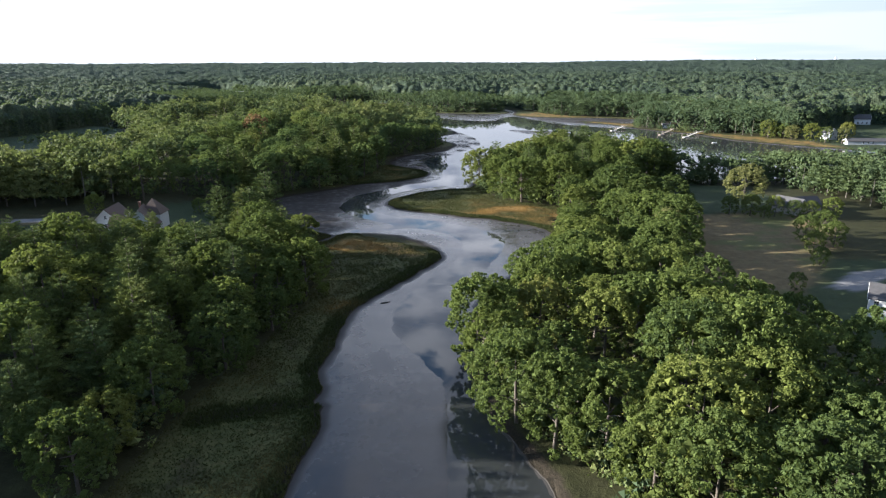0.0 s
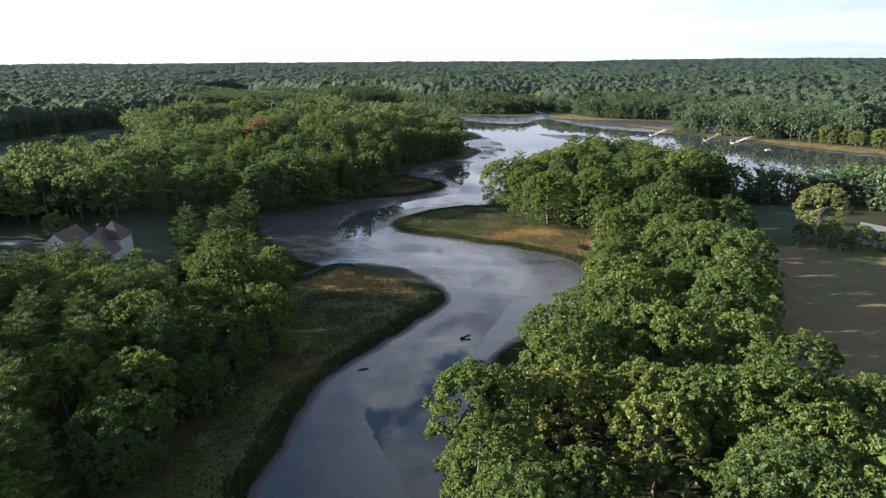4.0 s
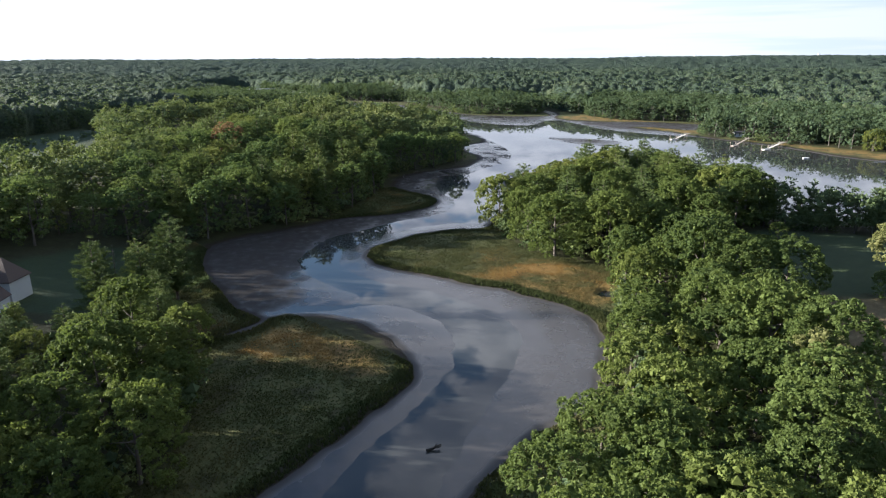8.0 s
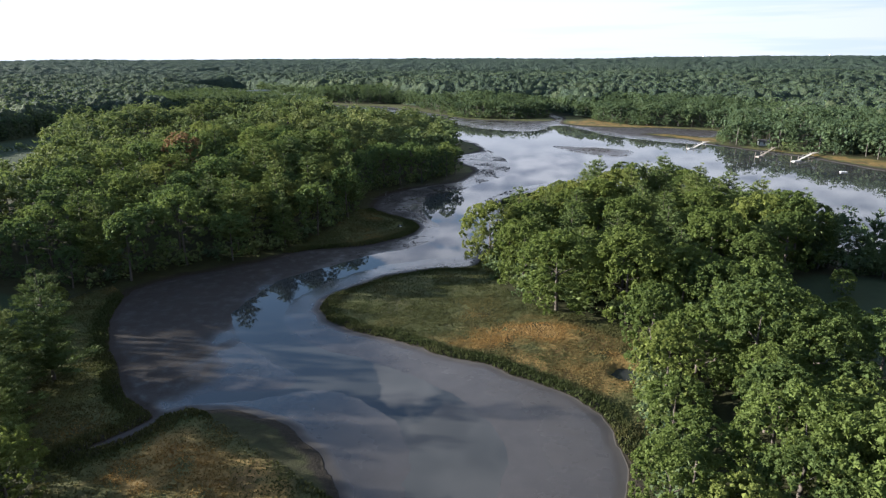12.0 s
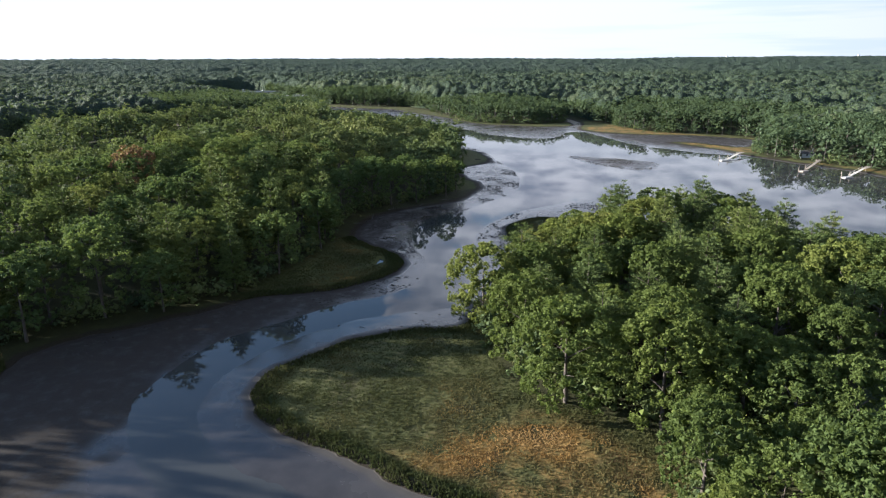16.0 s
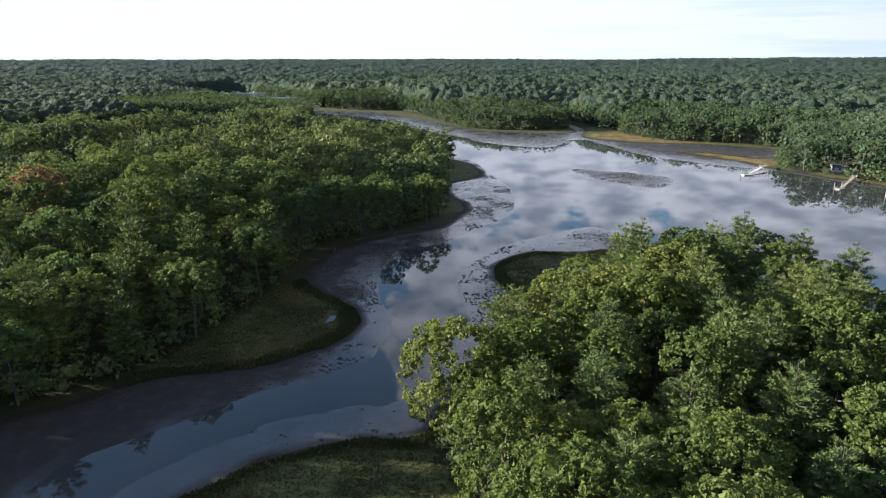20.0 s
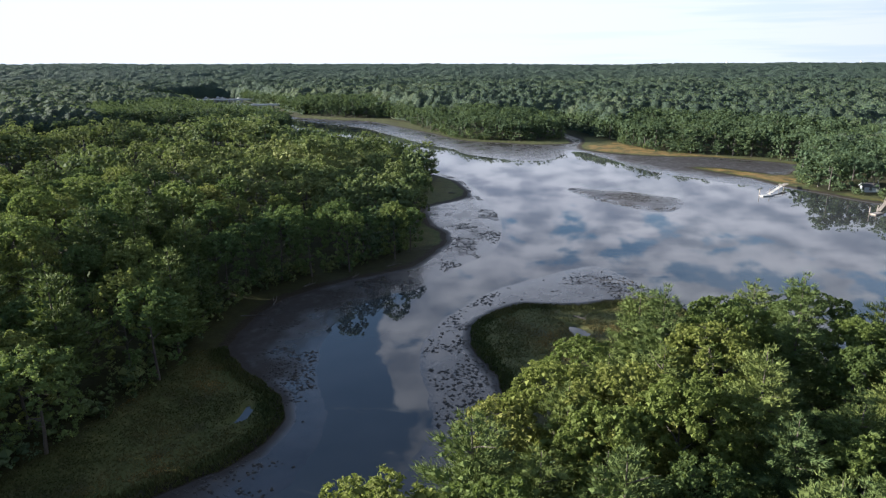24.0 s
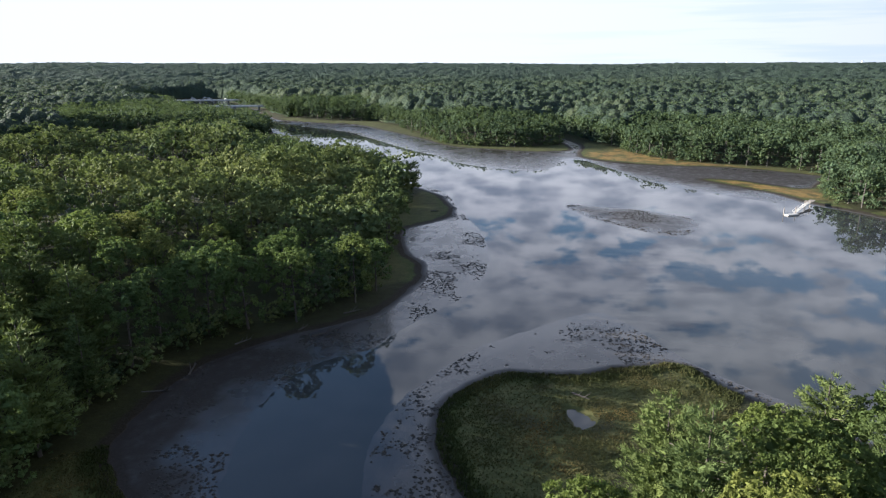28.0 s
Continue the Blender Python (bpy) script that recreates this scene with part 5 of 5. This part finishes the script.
def plank_run(parent, a, b, width, deck=0.12, name="plank", step=0.6, mat=None):
    """Cross planks from a to b, each a part."""
    a, b = Vector(a), Vector(b)
    way = b - a
    n = max(2, int(way.length / step))
    turn = math.degrees(math.atan2(way.y, way.x))
    mesh = None
    for i in range(n):
        p = a + way * ((i + 0.5) / n)
        if mesh is None:
            bm = solid((-way.length / n * 0.46, way.length / n * 0.46, -width / 2, width / 2, -deck / 2, deck / 2))
            mesh = bpy.data.meshes.new(name)
            bm.to_mesh(mesh)
            bm.free()
            mesh.materials.append(mat or M_WOOD)
        ob = new(name, mesh)
        ob.parent = parent
        ob.matrix_basis = pose(p.x, p.y, p.z, 0, 0, turn)


def beam(a, b, r=0.06):
    v, f = tube([a, (np.array(a) + np.array(b)) / 2, b], [r, r, r], 6)
    return np_mesh("beam", v, [f], None)


def rod(name, a, b, r, mat, parent, label=""):
    mesh = beam(a, b, r)
    mesh.materials.append(mat)
    return part(name, mesh, None, parent, label)


def dock(label, shore, float_at, turn, pale=True):
    """A fixed landing, a ramp down to a float, and the float on piles."""
    ob = tagged(new("dock"), label, "dock", "docks along the far shore")
    sx, sy = shore
    fx, fy = float_at
    mat = M_PALEWOOD if pale else M_WOOD
    plank_run(ob, (sx, sy, 1.9), (sx + (sx - fx) * 0.35, sy + (sy - fy) * 0.35, 2.0), 2.2, step=0.8)
    plank_run(ob, (fx + (sx - fx) * 0.15, fy + (sy - fy) * 0.15, 0.55), (sx, sy, 1.9), 1.3, step=0.9, mat=mat)
    w = Vector((sx - fx, sy - fy, 0)).normalized()
    n = Vector((-w.y, w.x, 0)) * 0.7
    for s in (-1, 1):
        rod("handrail", (fx + (sx - fx) * 0.15 + n.x * s, fy + (sy - fy) * 0.15 + n.y * s, 1.5), (sx + n.x * s, sy + n.y * s, 2.9), 0.07, mat, ob)
        for k in (0.15, 0.45, 0.75, 1.0):
            px, py, pz = fx + (sx - fx) * k + n.x * s, fy + (sy - fy) * k + n.y * s, 0.55 + 1.35 * max(0, k - 0.15) / 0.85
            rod("post", (px, py, pz), (px, py, pz + 1.0), 0.05, mat, ob)
        rod("pile", (sx + n.x * s * 1.4, sy + n.y * s * 1.4, -0.8), (sx + n.x * s * 1.4, sy + n.y * s * 1.4, 2.6), 0.16, M_WOOD, ob)
    m = pose(fx, fy, 0, 0, 0, turn)
    part("float", solid((-2.6, 2.6, -1.1, 1.1, -0.1, 0.45), m=m), mat, ob, "pale floating landing stage")
    for px in (-2.7, 2.7):
        p = m @ Vector((px, 1.25, 0))
        rod("pile", (p.x, p.y, -0.8), (p.x, p.y, 2.9), 0.15, M_WOOD, ob)
    return ob


dock("pale silvered ramp and floating dock at the pine point", (155, 551), (143, 536), 20)
dock("weathered grey ramp and floating dock below shoreline trees", (188, 525), (172, 503), 35, False)
dock("pale silvered ramp and floating dock beside the golden marsh", (200, 502), (185, 486), 25)
raft = tagged(new("swim_raft"), "small pale swimming raft floating near the marsh", "raft")
part("deck", solid((191, 194.2, 450.2, 452.4, 0.25, 0.45)), M_WHITE, raft)
for x in (191.2, 193.3):
    part("pontoon", solid((x, x + 0.6, 450.4, 452.2, -0.2, 0.24)), M_METAL, raft)


def timber_pier():
    ob = tagged(new("pier"), "long timber pier with railings over the upstream water", "pier")
    a, b = Vector((-146, 752, 2.6)), Vector((-119, 769, 2.6))
    plank_run(ob, a, b, 2.4, step=1.2)
    w = (b - a).normalized()
    n = Vector((-w.y, w.x, 0)) * 1.1
    for i in range(8):
        p = a.lerp(b, i / 7)
        for s in (-1, 1):
            q = p + n * s
            rod("pile", (q.x, q.y, -0.9), (q.x, q.y, 3.8), 0.17, M_METAL, ob)
    for s in (-1, 1):
        rod("handrail", a + n * s + Vector((0, 0, 1.1)), b + n * s + Vector((0, 0, 1.1)), 0.08, M_METAL, ob)


timber_pier()


def road_bridge(label, a, b, width, high, spans):
    ob = tagged(new("bridge"), label, "bridge")
    a, b = Vector((*a, high)), Vector((*b, high))
    way = b - a
    m = pose(*((a + b) / 2), 0, 0, math.degrees(math.atan2(way.y, way.x)))
    half = way.length / 2
    part("deck", solid((-half, half, -width / 2, width / 2, -0.9, 0), m=m), M_CONCRETE, ob)
    for s in (-1, 1):
        y = s * (width / 2 - 0.2)
        part("parapet", solid((-half, half, y - 0.18, y + 0.18, 0, 1.0), m=m), M_WHITE, ob, "pale bridge rail")
    for i in range(1, spans):
        x = -half + 2 * half * i / spans
        part("pier", solid((x - 0.7, x + 0.7, -width / 2 + 1, width / 2 - 1, -high - 1, -0.9), m=m), M_CONCRETE, ob)


road_bridge("low pale concrete road bridge over the upstream river", (-345, 1048), (-258, 1064), 9, 5.2, 6)
road_bridge("second low concrete bridge beyond the road bridge", (-440, 1168), (-325, 1186), 7, 5.0, 6)


def motor_boat():
    ob = tagged(new("motor_boat"), "white motor boat moored at the far marina", "boat", "boats at the marina")
    rows = [(-3.6, 1.2), (-1.5, 1.35), (1.0, 1.25), (2.8, 0.75), (4.0, 0.05)]
    bm = bmesh.new()
    lines = []
    for x, w in rows:
        lines.append([bm.verts.new(p) for p in ((x, -w, 1.15), (x, -w * 0.75, 0.0), (x, 0, -0.35), (x, w * 0.75, 0.0), (x, w, 1.15))])
    for p, q in zip(lines, lines[1:]):
        for i in range(4):
            bm.faces.new([p[i], q[i], q[i + 1], p[i + 1]])
        bm.faces.new([p[4], q[4], q[0], p[0]])
    bm.faces.new(lines[0])
    bmesh.ops.recalc_face_normals(bm, faces=bm.faces)
    part("hull", bm, M_WHITE, ob)
    part("cabin", solid((-1.6, 1.0, -0.85, 0.85, 1.1, 2.3), (-1.8, 0.6, -0.95, 0.95, 2.3, 2.42)), M_WHITE, ob)
    part("windscreen", solid((1.0, 1.06, -0.75, 0.75, 1.4, 2.2)), M_PANE, ob)
    return ob


boat = motor_boat()
spots = [(-470, 1290, 20), (-455, 1302, 30), (-440, 1286, 10), (-424, 1296, 25), (-408, 1276, 40), (-392, 1266, 15), (-380, 1252, 60), (-366, 1238, 35), (-350, 1222, 20)]
for n, (x, y, a) in enumerate(spots):
    m = pose(x, y, 0.35, 0, 0, a) @ Matrix.Scale(1.0, 4)
    if n:
        copy_thing(boat, m)
    else:
        boat.matrix_basis = m


def drift_log(label, x, y, length, turn, radius=0.16, branches=2, seed=0, z=None, mat=None, lift=0.0):
    rng = np.random.RandomState(seed)
    ob = tagged(new("driftwood"), label, "driftwood")
    ob.matrix_basis = pose(x, y, (ground_at(x, y)[0] if z is None else z) + radius * 0.6, 0, 0, turn)
    h = length / 2
    v, f = tube([(-h, 0, 0), (-h * 0.3, rng.uniform(-0.1, 0.1), 0.05), (h * 0.4, rng.uniform(-0.1, 0.1), 0.02 + lift * 0.5), (h, 0, 0.05 + lift)], [radius * 1.3, radius, radius * 0.8, radius * 0.35], 7)
    part("log", np_mesh("log", v, [f], mat or M_DRIFT, smooth=True), None, ob)
    for k in range(branches):
        s, a = rng.uniform(-0.6, 0.7) * h, rng.uniform(-1, 1)
        l = length * rng.uniform(0.22, 0.42)
        v, f = tube([(s, 0, 0), (s + l * 0.5, a * l * 0.4, l * 0.45), (s + l * 0.8, a * l * 0.7, l * 0.9)], [radius * 0.5, radius * 0.35, radius * 0.1], 5)
        part("branch", np_mesh("branch", v, [f], mat or M_DRIFT, smooth=True), None, ob)


drift_log("dark waterlogged snag standing in the river", 4.8, 161.9, 2.4, 25, 0.22, 4, 3, 0.05, M_WEED, 0.5)
drift_log("dark thin log lying on the river mud", -14.9, 146.5, 2.6, 25, 0.13, 0, 4)
drift_log("pale driftwood log on the marsh point", 4.2, 528.8, 3.4, 5, 0.25, 1, 5)
for k, (x, y, l, a) in enumerate([(-7.5, 408, 4.5, 30), (-12.5, 410.5, 3.5, 70), (-3.5, 421, 5.0, 40), (-30, 380, 6.0, 12), (-23, 402, 4.0, 55), (-28, 389, 5.0, 100), (46.5, 385, 3.4, -35)]):
    drift_log("grey fallen tree trunk lying from the bank onto the mud", x, y, l, a, 0.17, 3, 20 + k)

# single trees that stand out
yellow = oak(131, 6.6, 14.5, 7000, 60, 0.36, M_YELLOW, "pale yellow broadleaf tree with bare limbs showing", 0.16)
plant(yellow, 112, 229, 1.05, 40)
golden = oak(132, 4.6, 15.5, 7000, 56, 0.36, M_YELLOW, "yellow-green broadleaf tree among the darker trees", 0.1)
plant(golden, 61.5, 165, 1.05, 10)
russet = oak(133, 5.2, 16.5, 3000, 44, 0.5, M_RUSSET, "russet-brown broadleaf tree standing out of the green canopy", 0.1)
plant(russet, -107, 369, 1.28, 0)
plant(golden, -150, 246, 0.75, 200)
plant(golden, 272, 434, 0.7, 75)
plant(yellow, 250, 458, 0.7, 130)
for x, y, s, a in [(258, 447, 0.85, 20), (264, 440, 0.75, 91), (249, 466, 0.9, 163), (241, 474, 0.8, 242), (282, 446, 0.7, 304)]:
    plant(OAKS[int(a) % 5], x, y, s, a)
for x, y, s, a in [(-50, 170.5, 0.92, 10), (-43, 177, 0.86, 80), (-67, 212, 1.0, 150), (-63.5, 221, 1.08, 220), (-71, 219, 0.95, 300), (-77, 211, 0.9, 61), (-60, 205, 0.8, 92), (-55, 197, 0.7, 31), (-67, 200, 0.75, 140)]:
    plant(PINES[int(a) % 3], x, y, s, a)
for x, y, s, a in [(101, 216, 0.45, 0), (107, 213, 0.5, 60), (114, 210, 0.48, 130), (107, 178, 0.55, 10), (112, 172, 0.5, 80), (104, 168, 0.42, 140), (99, 156, 0.35, 200),
                   (84, 139, 0.3, 20), (130, 204, 0.5, 50), (119, 207, 0.42, 15), (124, 206, 0.4, 70), (110, 209, 0.36, 33), (117, 186, 0.5, 260), (97, 262, 0.4, 30), (92, 250, 0.28, 60), (-128, 226, 0.5, 90), (-95, 240, 0.4, 130), (-84, 252, 0.45, 10)]:
    plant(OAKS[int(a) % 5], x, y, s, a)
bare = tagged(new("bare_tree"), "leafless grey tree on the lawn edge", "tree")
part("trunk", np_mesh("trunk", *trunk_mesh(141, 8.5, 0.16, 12, 2.2, 0.3), M_DRIFT, smooth=True), None, bare)
bare.matrix_basis = pose(-89, 237.5, ground_at(-89, 237.5)[0] - 0.1)


def water_tower(x, y):
    ob = tagged(new("water_tower"), "white water tower on the horizon above the forest", "water tower")
    z = ground_at(x, y)[0]
    rng = np.array([(0.1, 47), (5, 46), (7.5, 42), (7.5, 38), (5, 34), (1.6, 31)])
    v, f = tube([(0, 0, h) for r, h in rng], [r for r, h in rng], 14)
    part("tank", np_mesh("tank", v, [f], M_WHITE, smooth=True), None, ob)
    v, f = tube([(0, 0, -1), (0, 0, 16), (0, 0, 32)], [2.2, 1.6, 1.7], 12)
    part("stem", np_mesh("stem", v, [f], M_WHITE, smooth=True), None, ob)
    ob.location, ob.scale = (x, y, z), (0.8, 0.8, 0.75)


for x, y in ((2050, 4350), (2480, 4200), (1380, 4600)):
    water_tower(x, y)


# ---- small stuff: weed clumps on the mud, grass on the marsh ----
def weed_clumps():
    rng = np.random.RandomState(201)
    c = np.stack([rng.uniform(-75, 110, 230000), rng.uniform(225, 580, 230000)], 1)
    z, inland, mud, marsh = lookup(c[:, 0], c[:, 1])
    streak = value_noise(c[:, 0] + 40, c[:, 1], 9.0, 4) + 0.16 * (value_noise(c[:, 0], c[:, 1] + 70, 2.2, 2) - 0.5)
    ok = (mud > 0.6) & (inland < -1.2) & (rng.rand(len(c)) < smoothstep(0.46, 0.60, streak) * 0.7 * smoothstep(262, 345, c[:, 1]) + 0.008 * (c[:, 1] > 290))
    c, z = c[ok], z[ok]
    r = rng.uniform(0.12, 0.45, len(c)) * rng.uniform(0.6, 1.2, len(c))
    v, f = puff_cores(rng, np.stack([c[:, 0], c[:, 1], z + 0.02], 1), r, 0.32, (OCT_V, OCT_F))
    ob = new("weed_clumps", np_mesh("weed_clumps", v, [f], M_WEED))
    tagged(ob, "dark mussel and rockweed clumps scattered over wet mud", "seaweed", kind="stuff")
    return len(c)


def grass_material():
    mat, n = material("marsh_grass")
    tint = n.add("Attribute", attribute_name="tint").outputs["Fac"]
    leaf = n.add("NewGeometry").outputs["Random Per Island"]
    col = n.colors(tint, (0.0, (0.044, 0.056, 0.018)), (0.3, (0.064, 0.070, 0.025)), (0.6, (0.110, 0.098, 0.038)), (0.85, (0.26, 0.160, 0.052)), (1.0, (0.33, 0.22, 0.09)))
    col = n.add("VectorMath", {0: col, 3: n.ramp(leaf, 0.0, 1.0, 0.88, 1.14, smooth=False)}, operation="SCALE").outputs[0]
    bsdf = n.add("BsdfPrincipled", {"Base Color": col, "Roughness": 0.8, "Specular IOR Level": 0.15}).outputs[0]
    finish(n, n.add("MixShader", {0: 0.3, 1: bsdf, 2: n.add("BsdfTranslucent", {0: col}).outputs[0]}).outputs[0])
    return mat


def marsh_grass():
    rng = np.random.RandomState(211)
    c = np.stack([rng.uniform(-90, 80, 900000), rng.uniform(70, 410, 900000)], 1)
    z, inland, mud, marsh = lookup(c[:, 0], c[:, 1])
    thin = value_noise(c[:, 0], c[:, 1], 5.0, 3)
    ok = (inland > -0.8) & (marsh > -1.6) & (rng.rand(len(c)) < 0.35 + 0.65 * np.maximum(smoothstep(0.35, 0.6, thin), inland < 2.5))
    for p in PONDS:
        ok &= signed(curve_points(p, 0.5), c[:, 0], c[:, 1], 5.0) < -0.3
    c, z, inland, thin = c[ok], z[ok], inland[ok], thin[ok]
    # tufts follow the same rust and painted-sunlight patches
    rust = np.max([smoothstep(-3, 3, signed(np.array(p, float), c[:, 0], c[:, 1], 10.0)) for p in RUST_SUNLIT], 0)
    edge = 1 - smoothstep(1.5, 4.0, inland)
    tint = np.clip(0.34 + 0.36 * rust * (1 - edge) + 0.35 * (thin - 0.5) + 0.95 * (value_noise(c[:, 0] + 90, c[:, 1], 13.0, 3) - 0.5) - 0.22 * edge + rng.normal(0, 0.04, len(c)), 0, 1)
    h = (0.20 + 0.30 * edge) * rng.uniform(0.6, 1.4, len(c))
    vs, base = [], np.arange(len(c)) * 6
    for k in range(2):
        a = rng.uniform(0, 6.28, len(c))
        w = rng.uniform(0.07, 0.18, len(c))
        dx, dy = np.cos(a) * w, np.sin(a) * w
        lean = rng.normal(0, 0.16, (len(c), 2))
        vs += [np.stack([c[:, 0] - dx, c[:, 1] - dy, z - 0.05], 1), np.stack([c[:, 0] + dx, c[:, 1] + dy, z - 0.05], 1),
               np.stack([c[:, 0] + lean[:, 0], c[:, 1] + lean[:, 1], z + h], 1)]
    v = np.stack(vs, 1).reshape(-1, 3)
    f = np.concatenate([np.stack([base, base + 1, base + 2], 1), np.stack([base + 3, base + 4, base + 5], 1)])
    ob = new("marsh_grass", np_mesh("marsh_grass", v, [f], grass_material(), [("tint", np.repeat(tint, 6))]))
    tagged(ob, "tufts of green cordgrass and rust-coloured salt hay", "grass", kind="stuff")
    return len(c)


print("weed", weed_clumps(), "grass", marsh_grass())
